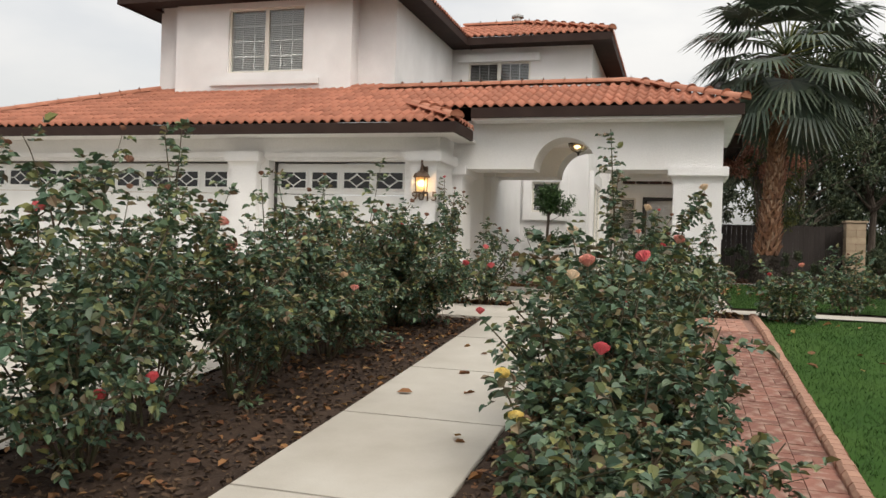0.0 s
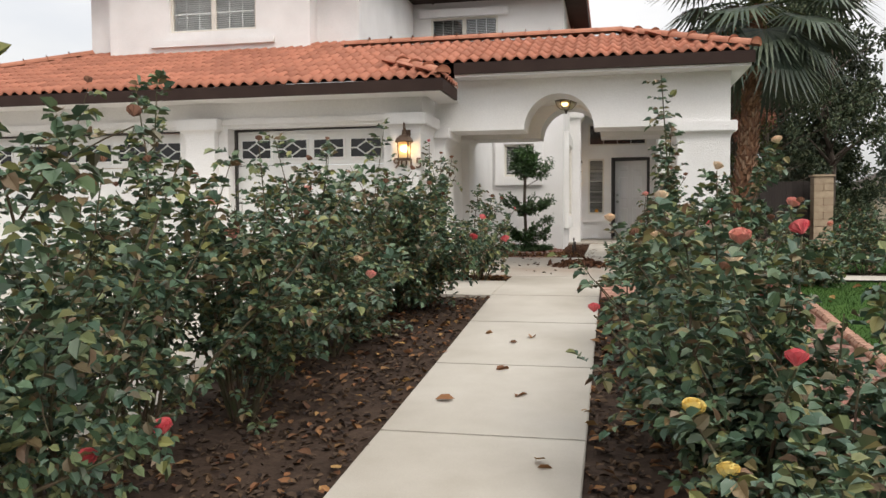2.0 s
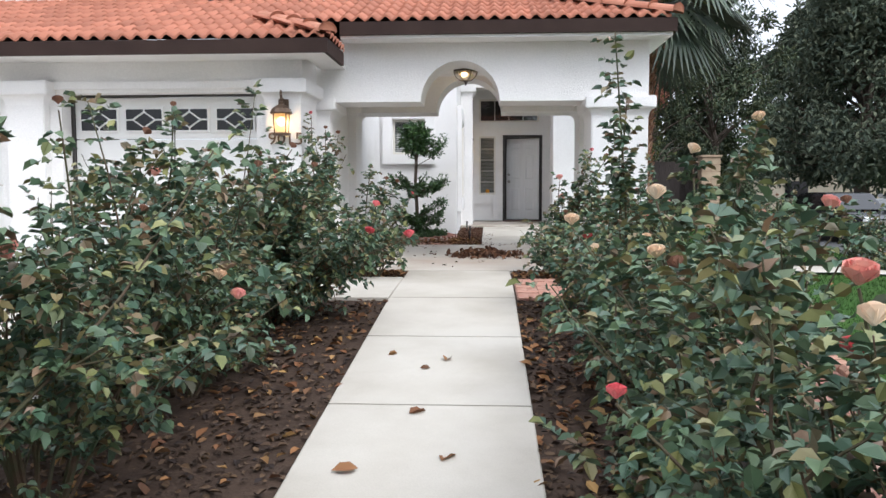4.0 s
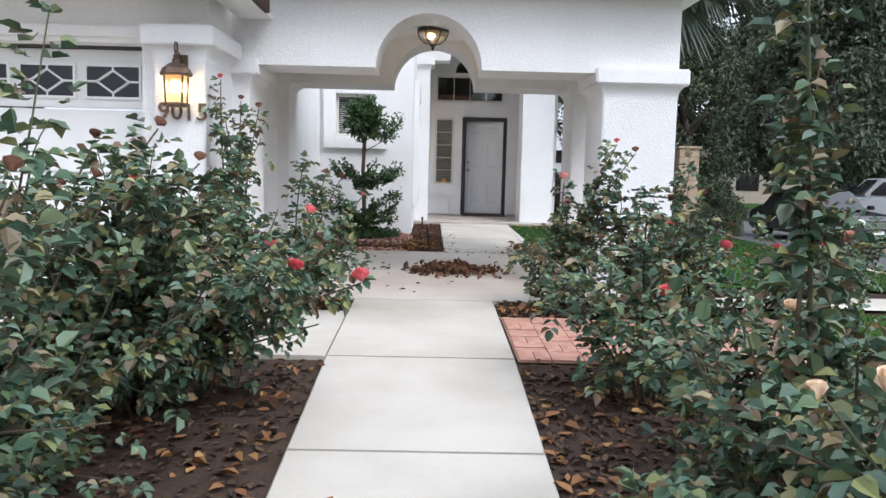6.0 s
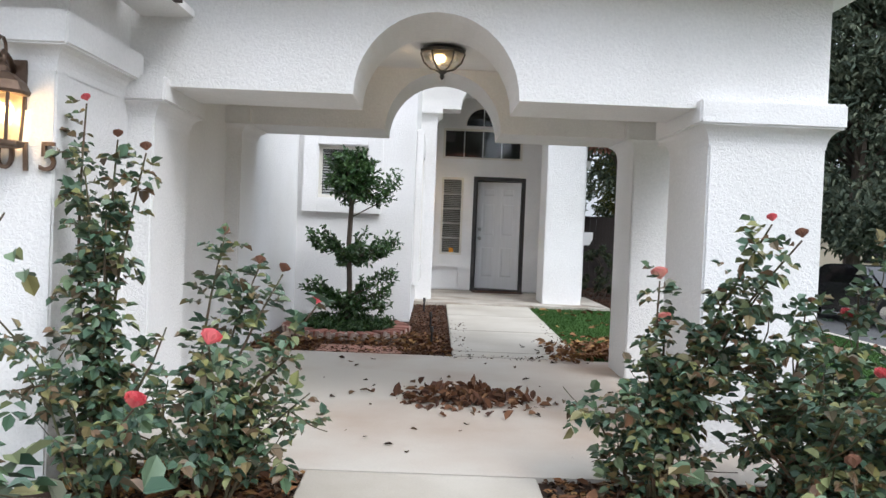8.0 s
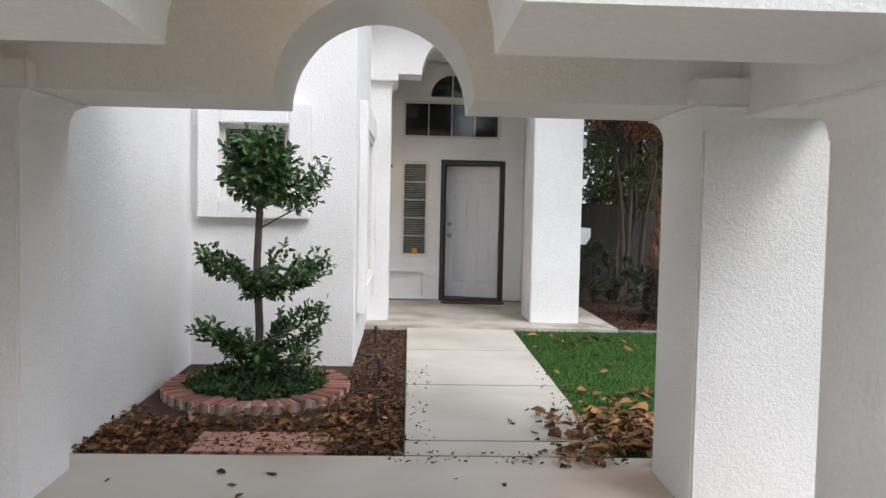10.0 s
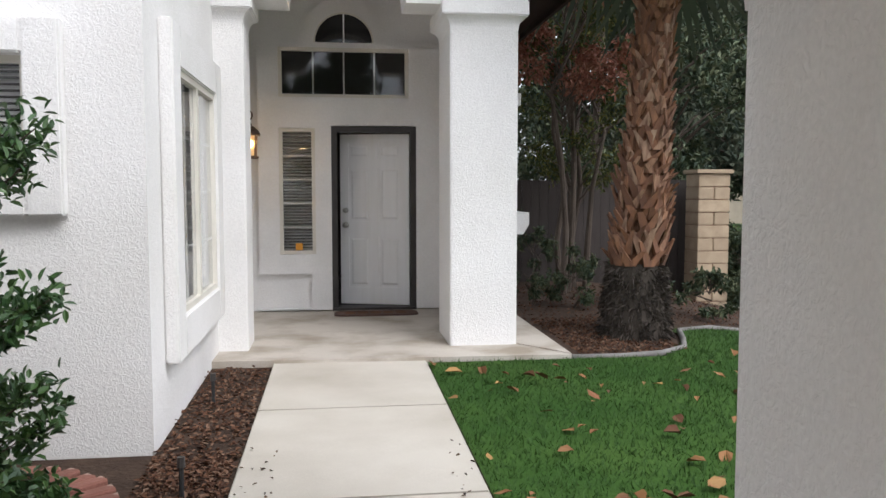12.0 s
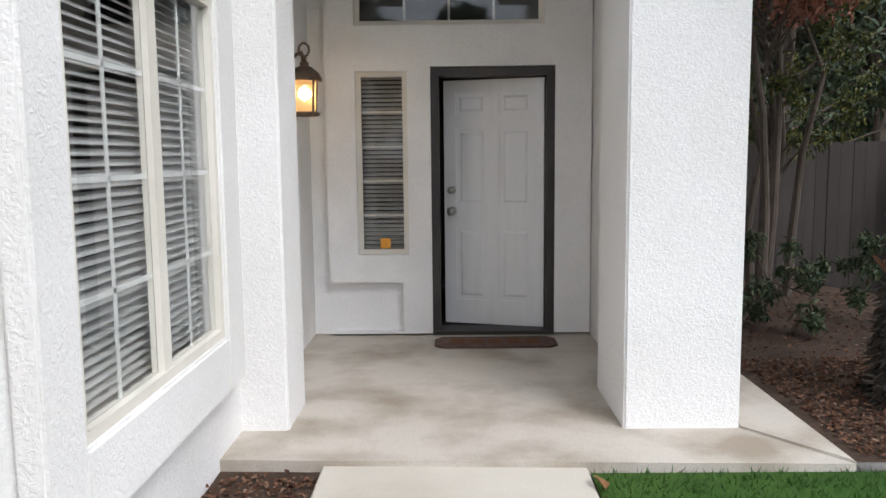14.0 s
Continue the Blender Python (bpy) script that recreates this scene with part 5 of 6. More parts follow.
def topiary(x, y):
    z0 = ground_z(x, y)
    e = thing("topiary_tree", x, y, z0, "three-tiered topiary shrub with glossy green leaves", "topiary")
    trunk, leaves = Shape(), Shape()
    trunk.tube([(x, y, z0 - 0.02), (x + 0.01, y, z0 + 0.5), (x - 0.015, y, z0 + 1.0), (x, y, z0 + 1.4), (x, y, z0 + 1.9)], [0.035, 0.032, 0.03, 0.028, 0.018], 8)
    for (cz, r, hh, n, flat) in ((z0 + 1.72, 0.235, 0.25, 230, 0.35), (z0 + 0.90, 0.36, 0.15, 110, 0.1), (z0 + 0.32, 0.40, 0.20, 130, 0.2)):
        for k in range(n):
            a = random.uniform(0, 6.283)
            rad = r * math.sqrt(random.random()) * random.uniform(0.75, 1.2)
            z = cz + random.uniform(-1, 1) * hh * math.sqrt(max(0, 1 - (rad / (r * 1.25)) ** 2))
            if cz < z0 + 1.2:
                a = (k % 7) * 0.898 - 0.5 + random.gauss(0, 0.11)
                rad = r * (0.15 + 1.05 * random.random())
                z = cz - 0.12 + rad * (0.25 + 0.6 * ((k % 7) * 0.37 % 1.0)) + random.gauss(0, 0.035)
            tip = Vector((x + rad * math.cos(a), y + rad * math.sin(a), z))
            root = Vector((x, y, cz - hh * 0.5)).lerp(tip, 0.35)
            d = (tip - root).normalized()
            if cz < 2:
                d = (d + Vector((0, 0, 0.5))).normalized()
            tip = tip + d * 0.08
            if k % 3 == 0:
                trunk.tube([root, tip], [0.005, 0.002], 4)
            for j in range(10):
                c = tip - d * 0.16 * (j / 10)
                leaves.leaf(c, (rnd_dir() + d * 0.8), random.uniform(0.05, 0.08), random.uniform(0.028, 0.042), 0.2, 0.1)
    # two side sprays
    for (z, dx) in ((2.30, 0.5), (1.60, 0.52), (1.25, 0.5), (2.15, 0.45)):
        root, tip = Vector((x, y, z - 0.2)), Vector((x + dx, y - 0.1, z + 0.1))
        trunk.tube([root, root.lerp(tip, 0.6) + Vector((0, 0, -0.03)), tip], [0.008, 0.006, 0.003], 5)
        for j in range(170):
            c = root.lerp(tip, random.uniform(0.55, 1.0)) + Vector((random.gauss(0, 0.045), random.gauss(0, 0.05), random.gauss(0, 0.05)))
            leaves.leaf(c, rnd_dir(0.7), random.uniform(0.045, 0.07), random.uniform(0.022, 0.032), 0.2, 0.1)
    trunk.ob("trunk", BARK, e)
    tagged(leaves.ob("crown", SHRUB_LEAF, e), "glossy green leaves", kind="stuff")


TX, TY = -2.56, 16.58
topiary(TX, TY)


def ground_cover(name, x, y, r, n, material, label, size=0.05):
    s_ = Shape()
    for _ in range(n):
        a, q_ = random.uniform(0, 6.283), r * math.sqrt(random.random())
        px, py = x + q_ * math.cos(a), y + q_ * math.sin(a)
        s_.leaf((px, py, ground_z(px, py) + random.uniform(0.02, 0.14)), rnd_dir(0.4), size * random.uniform(0.7, 1.3), size * 0.5)
    return tagged(s_.ob(name, material), label, name.replace("_", " "), kind="stuff")


ground_cover("ground_cover", TX, TY, 0.54, 2600, SHRUB_LEAF, "low green ground cover inside the brick ring")


def palm(x, y):
    z0 = ground_z(x, y)
    e = thing("palm_tree", x, y, z0, "fan palm with a shaggy boot-covered trunk", "palm tree")
    H = 5.4
    lean = 0.06
    def leaned(s_):
        s_.v = [(v[0] + lean * max(0.0, v[2] - z0 - 0.5), v[1], v[2]) for v in s_.v]
        return s_
    leaned(Shape().lathe([(0.20, z0 - 0.05), (0.21, z0 + 0.3), (0.21, z0 + 0.7), (0.20, z0 + 1.0), (0.19, z0 + 1.6), (0.165, z0 + 3), (0.15, z0 + H)], x, y, 18)).ob("trunk", PALM_BARK, e)
    Shape().lathe([(0.32, z0 - 0.05), (0.315, z0 + 0.15), (0.285, z0 + 0.4), (0.25, z0 + 0.62), (0.21, z0 + 0.72)], x, y, 18).ob("root_mass", PALM_FIBRE, e, "dark fibrous root mass")
    fib = Shape()
    for _ in range(2600):
        a, z = random.uniform(0, 6.283), z0 + random.uniform(0.02, 0.70)
        r = 0.318 - 0.11 * (z - z0)
        p = Vector((x + r * math.cos(a), y + r * math.sin(a), z))
        d = Vector((math.cos(a) * 0.7, math.sin(a) * 0.7, random.uniform(-1.2, 0.3))) + rnd_dir() * 0.5
        fib.leaf(p, d, random.uniform(0.04, 0.11), 0.010, 0.1, 0.2)
    tagged(fib.ob("fibre_skirt", PALM_FIBRE, e), "dark shaggy fibres at the trunk base", kind="stuff")
    boots = Shape()
    rows = int((H - 0.70) / 0.11)
    for j in range(rows):
        for k in range(9):
            a = 2 * math.pi * (k + 0.5 * (j % 2)) / 9 + random.uniform(-0.12, 0.12)
            z = z0 + 0.70 + j * 0.11
            r = max(0.145, 0.225 - 0.005 * j)
            out, tang = Vector((math.cos(a), math.sin(a), 0)), Vector((-math.sin(a), math.cos(a), 0))
            for sgn in (-1, 1):
                skew = tang * sgn * random.uniform(0.05, 0.14)
                b = Vector((x, y, z)) + out * r
                ln = random.uniform(0.09, 0.21) * (1.25 if j < 8 else 1.0)
                t = b + out * random.uniform(0.015, 0.10 if j < 8 else 0.05) + skew + Vector((0, 0, ln))
                w0, w1, th = tang * 0.048, tang * random.uniform(0.008, 0.03), out * 0.018
                boots.add([tuple(v) for v in (b - w0, b + w0, b + w0 + th * 1.6, b - w0 + th * 1.6, t - w1, t + w1, t + w1 + th, t - w1 + th)],
                          [(0, 1, 5, 4), (3, 7, 6, 2), (0, 4, 7, 3), (1, 2, 6, 5), (4, 5, 6, 7)])
    tagged(leaned(boots).ob("boot_cover", PALM_BOOT, e), "criss-crossed rusty brown leaf boots", kind="stuff")
    stalks, fans = Shape(), Shape()
    for k in range(46):
        a = k * 2.399
        el = 1.25 - 1.95 * (k / 45)
        out = Vector((math.cos(a) * math.cos(el), math.sin(a) * math.cos(el), math.sin(el)))
        c = Vector((x + lean * (H - 0.6), y, z0 + H - 0.1 + 0.25 * math.sin(el)))
        ln = random.uniform(1.1, 1.6)
        hub = c + out * ln + Vector((0, 0, -0.22 * ln * math.cos(el)))
        mid = c.lerp(hub, 0.5) + Vector((0, 0, 0.14))
        stalks.tube([c, mid, hub], [0.025, 0.018, 0.012], 5)
        fd = (hub - mid).normalized()
        sidev = fd.cross(Vector((0, 0, 1))).normalized()
        up = sidev.cross(fd)
        for b in range(26):
            th = (b / 25 - 0.5) * 3.6
            d = (fd * math.cos(th) + sidev * math.sin(th)).normalized()
            L = random.uniform(1.0, 1.3) * (0.75 + 0.25 * math.cos(th * 0.7))
            wv = d.cross(up).normalized() * 0.042
            m1, m2 = hub + d * L * 0.55, hub + d * L + Vector((0, 0, -0.30 * L)) + rnd_dir() * 0.04
            fans.add([tuple(v) for v in (hub, m1 - wv, m1 + wv, m2)], [(0, 1, 2), (1, 3, 2)])
    tagged(stalks.ob("crown_core", YELLOW_LEAF, e), kind="stuff")
    tagged(fans.ob("crown", PALM_LEAF, e), "grey-green drooping fan leaves", kind="stuff")


palm(2.0, 20.5)


def tree(x, y, h, r, leaf_mat, label, clumps=60, per=170, leaf=0.13, trunk_r=0.16, low=0.25, conical=False, name="tree", trunks=1):
    z0 = ground_z(x, y)
    e = thing(name, x, y, z0, label, "tree")
    wood, leaves = Shape(), Shape()
    for k in range(trunks):
        ox, oy = (random.uniform(-0.25, 0.25), random.uniform(-0.2, 0.2)) if trunks > 1 else (0, 0)
        pts = [Vector((x + ox + random.gauss(0, 0.05) * i, y + oy + random.gauss(0, 0.05) * i, z0 - 0.05 + h * 0.85 * i / 5)) for i in range(6)]
        wood.tube(pts, [trunk_r * (1 - 0.17 * i) for i in range(6)], 8)
    for c in range(clumps):
        t = low + (1 - low) * random.random() ** (0.9 if not conical else 1.1)
        env = (1.08 - t) if conical else math.sin(math.pi * min(1, 0.18 + 0.80 * (t - low) / (1 - low))) ** 0.6
        a, rad = random.uniform(0, 6.283), r * env * math.sqrt(random.uniform(0.1, 1.0))
        p = Vector((x + rad * math.cos(a), y + rad * math.sin(a), z0 + h * t))
        root = Vector((x, y, z0 + h * min(0.8, max(0.15, t - 0.12))))
        wood.tube([root, root.lerp(p, 0.5) + Vector((0, 0, 0.1)), p], [trunk_r * 0.25, trunk_r * 0.15, trunk_r * 0.05], 5)
        cr = r * random.uniform(0.13, 0.27)
        for _ in range(per):
            q_ = p + rnd_dir() * cr * random.random() ** 0.45
            q_.z = max(z0 + 0.1, q_.z)
            leaves.leaf(q_, rnd_dir(-0.2), leaf * random.uniform(0.6, 1.4), leaf * 0.5)
    wood.ob("trunk", BARK, e)
    tagged(leaves.ob("crown", leaf_mat, e), kind="stuff")
    return e


tree(2.45, 24.1, 4.4, 0.95, YELLOW_LEAF, "thin multi-stemmed shrub tree before the fence", 60, 90, 0.06, 0.05, 0.34, trunks=5)
tree(2.1, 23.5, 5.4, 1.2, RUST_LEAF, "tree with rust-red withered foliage before the fence", 50, 150, 0.08, 0.05, 0.50, trunks=2)
tree(3.6, 26.5, 6.5, 2.0, TREE_LEAF, "dark green tree behind the fence", 48, 130, 0.13, 0.12, 0.25)
tree(5.9, 28.8, 8.5, 2.2, TREE_LEAF, "dark green tree beside the block pillar", 50, 130, 0.15, 0.14, 0.42)
tree(4.6, 31.0, 9.0, 3.0, HAZY_LEAF, "tall dark tree behind the garden", 90, 200, 0.2, 0.2, 0.2)
tree(17.5, 44.0, 17.0, 6.0, HAZY_LEAF, "large dark conifer across the street", 150, 260, 0.32, 0.4, 0.13, True)
tree(25.0, 47.0, 15.0, 5.5, HAZY_LEAF, "large dark tree across the street", 120, 240, 0.34, 0.4, 0.18)
tree(24.0, 64.0, 15.0, 6.0, HAZY_LEAF, "tall tree farther along the street", 100, 200, 0.4, 0.4, 0.2)
tree(-1.9, 60.0, 12.5, 2.4, HAZY_LEAF, "distant tall conifer behind the house", 90, 140, 0.3, 0.3, 0.2, True)
tree(1.6, 56.0, 10.0, 2.0, HAZY_LEAF, "distant tree behind the house", 60, 120, 0.3, 0.3, 0.2)
tree(-12.0, 24.0, 6.0, 1.6, TREE_LEAF, "tree behind the garage", 40, 120, 0.2, 0.2, 0.4)
tree(6.4, 30.8, 3.6, 1.5, TREE_LEAF, "dense dark hedge tree behind the block pillar", 60, 170, 0.13, 0.08, 0.06)
tree(-9.0, -27.0, 15.0, 5.0, HAZY_LEAF, "large street tree across the front road", 80, 170, 0.4, 0.4, 0.2)
tree(-0.5, -29.0, 13.0, 4.5, HAZY_LEAF, "large street tree across the front road", 80, 170, 0.4, 0.4, 0.2)
tree(8.5, -26.0, 16.0, 5.0, HAZY_LEAF, "large street tree across the front road", 80, 170, 0.4, 0.4, 0.2)
for i, (x, y) in enumerate(((5.6, 24.9), (6.1, 26.6), (5.3, 26.0))):
    tree(x, y, 1.3, 0.9, TREE_LEAF, "clipped dark green shrub beside the pillar", 40, 160, 0.08, 0.03, 0.05, name="shrub")
for (x, y, hh) in ((1.5, 22.6, 0.9), (1.9, 22.3, 0.7), (2.9, 22.6, 0.8), (3.3, 21.6, 0.5)):
    tree(x, y, hh, 0.4, TREE_LEAF, "small leafy shrub in the mulched bed", 14, 70, 0.06, 0.02, 0.1, name="shrub")

# ---- fence, pillar ----
fence = new("fence")
setting(fence, "dark stained wooden board fence", "fence")
bd = Shape().box(0, 0.135, 0, 0.02, 0, 1.75).mesh("board", FENCE)
for i in range(33):
    o = new("board", bd)
    o.parent = fence
    o.matrix_basis = pose(0.1 + i * 0.139, 25.0 + random.uniform(-0.006, 0.006), 0.55 + random.uniform(-0.01, 0.01))
Shape().box(0.1, 4.6, 25.03, 25.08, 0.9, 0.99).box(0.1, 4.6, 25.03, 25.08, 1.9, 1.99).ob("rail", FENCE, fence)
pil = thing("block_pillar", 4.62, 24.5, 0.3, "tan concrete block pillar at the fence end", "pillar")
for j in range(11):
    for k in range(2):
        xo = 4.40 + k * 0.25 if j % 2 else 4.40
        w = 0.24 if j % 2 else 0.49
        if j % 2 == 0 and k:
            continue
        Shape().box(xo, xo + w, 24.28, 24.72, 0.3 + j * 0.19, 0.482 + j * 0.19).ob("block", BLOCK, pil, bevel=0.008)
Shape().box(4.42, 4.87, 24.30, 24.70, 0.28, 2.38).ob("mortar", MORTAR, pil)
Shape().box(4.36, 4.93, 24.24, 24.76, 2.39, 2.45).ob("cap", BLOCK, pil, bevel=0.01)

# curved mow edging round the palm bed
edge = Shape()
pts = [(1.07, 19.53), (1.5, 19.52), (1.9, 19.6), (2.2, 19.82), (2.36, 20.2), (2.5, 20.6), (2.9, 20.78), (3.6, 20.76), (4.6, 20.7)]
edge.tube([(a, b, ground_z(a, b) + 0.02) for a, b in pts], [0.03] * len(pts), 8)
tagged(edge.ob("lawn_edging", EDGING, smooth=True), "curved grey concrete lawn edging round the palm bed", "edging", kind="structure")


# ---- vehicles and far things ----
def wheel(parent, m, x, y, r=0.32):
    t_ = Shape()
    t_.tube([(x, y - 0.1, r), (x, y - 0.09, r), (x, y + 0.09, r), (x, y + 0.1, r)], [r * 0.88, r, r, r * 0.88], 24)
    t_.v = [tuple(m @ Vector(v)) for v in t_.v]
    w = t_.ob("wheel", RUBBER, parent, "black tyre")
    r_ = Shape().tube([(x, y - 0.105, r), (x, y + 0.105, r)], [r * 0.6, r * 0.6], 16)
    r_.v = [tuple(m @ Vector(v)) for v in r_.v]
    r_.ob("rim", CHROME, w, "silver rim")


def car(x, y, rz, paint, label, truck=False):
    z = ground_z(x, y) + 0.02
    e = thing("pickup_truck" if truck else "car", x, y, z, label, "truck" if truck else "car", rz=rz)
    m = e.matrix_basis.copy()
    L, W = (5.4, 1.9) if truck else (4.6, 1.76)
    k = 1.28 if truck else 1.0
    low = [(-L / 2, 0.35), (-L / 2 + 0.03, 0.75 * k), (-L / 2 + 0.5, 0.92 * k), (0.55, 0.92 * k), (L / 2 - 0.35, 0.80 * k), (L / 2 - 0.02, 0.68 * k), (L / 2, 0.35), (L / 2 - 0.1, 0.22), (-L / 2 + 0.1, 0.22)]
    cab = [(0.0, 0.93 * k), (0.75, 0.92 * k), (0.15, 1.42 * k), (-0.9, 1.42 * k), (-1.1, 0.93 * k)] if truck else [(-1.85, 0.90), (0.95, 0.88), (0.25, 1.38), (-0.15, 1.42), (-0.95, 1.41), (-1.25, 1.35)]
    def put(s_, name, material, parent, label_="", bevel=0.0):
        o = s_.ob(name, material, None, label_, False, bevel)
        o.data.transform(m)
        o.parent = parent
        o.matrix_parent_inverse = parent.matrix_basis.inverted()
        return o
    put(Shape().prism(low, "y", -W / 2, W / 2), "body", paint, e, "", 0.06)
    put(Shape().prism(cab, "y", -W / 2 + 0.13, W / 2 - 0.13), "cabin", paint, e, "", 0.05)
    ws = (0.93, 0.93 * k, 0.28, 1.36 * k) if not truck else (0.74, 0.97 * k, 0.19, 1.38 * k)
    g = Shape().add([(ws[0] + 0.035, -0.62, ws[1]), (ws[0] + 0.035, 0.62, ws[1]), (ws[2] + 0.035, 0.54, ws[3]), (ws[2] + 0.035, -0.54, ws[3])] + [(ws[0] + 0.02, -0.62, ws[1]), (ws[0] + 0.02, 0.62, ws[1]), (ws[2] + 0.02, 0.54, ws[3]), (ws[2] + 0.02, -0.54, ws[3])], [(0, 1, 2, 3), (7, 6, 5, 4), (0, 4, 5, 1), (1, 5, 6, 2), (2, 6, 7, 3), (3, 7, 4, 0)])
    put(g, "windscreen", BLACKGLASS, e, "dark windscreen glass")
    for sy in (-1, 1):
        yy = sy * (W / 2 - 0.125)
        put(Shape().prism([(-1.0, 0.95 * k), (0.6, 0.95 * k), (0.15, 1.32 * k), (-0.85, 1.34 * k)], "y", min(yy, yy + sy * 0.012), max(yy, yy + sy * 0.012)), "side_window", BLACKGLASS, e)
        for (hy, hr) in ((0.68, 0.125), (0.44, 0.095)):
            put(Shape().tube([(L / 2 - 0.12, sy * hy, 0.64 * k), (L / 2 - 0.01, sy * hy, 0.63 * k), (L / 2 + 0.02, sy * hy, 0.63 * k), (L / 2 + 0.035, sy * hy, 0.63 * k)], [hr, hr, hr * 0.8, hr * 0.35], 16), "headlight", WHITE, e, "round clear headlight")
        put(Shape().box(0.62, 0.78, sy * (W / 2 + 0.09) - 0.09, sy * (W / 2 + 0.09) + 0.09, 0.92 * k, 1.04 * k), "mirror", paint, e, "", 0.03)
    put(Shape().box(L / 2 - 0.04, L / 2 + 0.014, -0.40, 0.40, 0.50 * k, 0.68 * k), "grille", CHROME, e, "chrome grille", 0.02)
    put(Shape().box(L / 2 - 0.05, L / 2 + 0.03, -0.85, 0.85, 0.34, 0.46), "bumper", paint, e, "", 0.03)
    put(Shape().box(L / 2 + 0.02, L / 2 + 0.04, -0.16, 0.16, 0.36, 0.45), "plate", WHITE, e, "white number plate")
    for wx in (-L / 2 + 0.85, L / 2 - 0.85):
        for sy in (-1, 1):
            wheel(e, m, wx, sy * (W / 2 - 0.08), 0.33 * (1.1 if truck else 1))


car(9.3, 27.0, -82, CARPAINT, "black sedan parked on the side street")
car(14.5, 33.5, 170, TRUCKPAINT, "silver pickup truck parked across the street", True)
for (x, y) in ((14.0, 40.0), (15.6, 40.5)):
    e = thing("wheelie_bin", x, y, ground_z(x, y), "grey-green wheeled refuse bin by the kerb", "bin", "refuse bins")
    z = ground_z(x, y)
    Shape().box(x - 0.3, x + 0.3, y - 0.35, y + 0.35, z + 0.05, z + 0.95).ob("bin_body", BINGREEN, e, bevel=0.04)
    Shape().box(x - 0.33, x + 0.33, y - 0.4, y + 0.38, z + 0.96, z + 1.03).ob("lid", BINGREEN, e, bevel=0.02)


def far_house(x, y, w, d, h, label, roof_mat=BARK):
    z = ground_z(x, y) - 0.1
    e = thing("house", x, y, z, label, "house", "neighbour houses")
    Shape().box(x - w / 2, x + w / 2, y - d / 2, y + d / 2, z, z + h).ob("wall", FARWALL, e)
    r = h + w * 0.14
    Shape().add([(x - w / 2 - 0.6, y - d / 2 - 0.6, z + h), (x + w / 2 + 0.6, y - d / 2 - 0.6, z + h), (x + w / 2 + 0.6, y + d / 2 + 0.6, z + h), (x - w / 2 - 0.6, y + d / 2 + 0.6, z + h), (x - w / 4, y, z + r), (x + w / 4, y, z + r)],
                [(3, 2, 1, 0), (0, 1, 5, 4), (1, 2, 5), (2, 3, 4, 5), (3, 0, 4)]).ob("roof", roof_mat, e)
    for k in range(3):
        c = x - w / 3 + k * w / 3
        Shape().box(c - 0.8, c + 0.8, y - d / 2 - 0.03, y - d / 2 + 0.02, z + 1.0, z + 2.2).ob("window", BLACKGLASS, e)


far_house(28, 66, 22, 10, 3.2, "tan stucco house across the street")
far_house(-24, 30, 14, 12, 3.6, "neighbouring house with a red tile roof", TILE_RIDGE)
far_house(50, 45, 18, 12, 3.4, "tan stucco house farther along the street")

# ---- fallen leaves, mulch, bricks ----
def scatter(name, material, boxes, n, size, label, category, lift=0.012, flat=0.25):
    s_ = Shape()
    for _ in range(n):
        x0, x1, y0, y1, up = random.choice(boxes)
        x, y = random.uniform(x0, x1), random.uniform(y0, y1)
        a = random.uniform(0, 6.283)
        d = Vector((math.cos(a), math.sin(a), random.gauss(0, flat)))
        sz = size * random.uniform(0.5, 1.4)
        s_.leaf((x, y, ground_z(min(x, 1.0) if up > 0.02 else x, y) + up + random.uniform(0.004, lift)), d, sz, sz * 0.6, random.uniform(0.05, 0.5), random.uniform(-0.2, 0.3), Vector((random.gauss(0, flat), random.gauss(0, flat), 1)))
    return tagged(s_.ob(name, material), label, category, kind="stuff")


BEDS = ((-3.9, -2.22, 1.5, 9.65, 0), (-3.9, -2.22, 1.5, 9.65, 0), (-1.04, 0.1, 1.5, 9.65, 0), (-1.04, 0.1, 1.5, 9.65, 0), (-3.2, -2.22, 11.05, 11.48, 0), (-1.0, 0.8, 10.98, 11.48, 0))
scatter("fallen_leaves", DARK_LEAF, BEDS, 15000, 0.045, "dark decayed leaves over the rose beds", "leaves", 0.02)
scatter("fallen_leaves", DEAD_LEAF, BEDS, 2300, 0.07, "orange brown fallen leaves in the rose beds", "leaves", 0.03)
scatter("mulch", CHIP, ((-1.87, -1.42, 15.0, 19.5, 0), (-1.87, -1.42, 15.0, 17.5, 0), (-3.4, -1.45, 15.0, 15.7, 0), (1.1, 4.5, 20.9, 24.5, 0), (1.2, 2.2, 19.7, 21.5, 0)), 15000, 0.03, "reddish brown bark mulch in the house beds", "mulch", 0.025)
scatter("fallen_leaves", DEAD_LEAF, ((-3.4, -1.45, 14.98, 15.75, 0), (-1.87, -1.42, 15.0, 16.5, 0)), 300, 0.07, "brown fallen leaves in the house beds", "leaves", 0.03)
scatter("fallen_leaves", DEAD_LEAF, ((-0.45, 0.5, 14.9, 15.9, 0.04), (-0.15, 0.9, 15.0, 16.6, 0.04), (-0.15, 0.7, 15.0, 15.8, 0.04), (-0.15, 3.5, 15.0, 19.3, 0.04)), 470, 0.10, "tan fallen leaves on the small lawn", "leaves", 0.03)
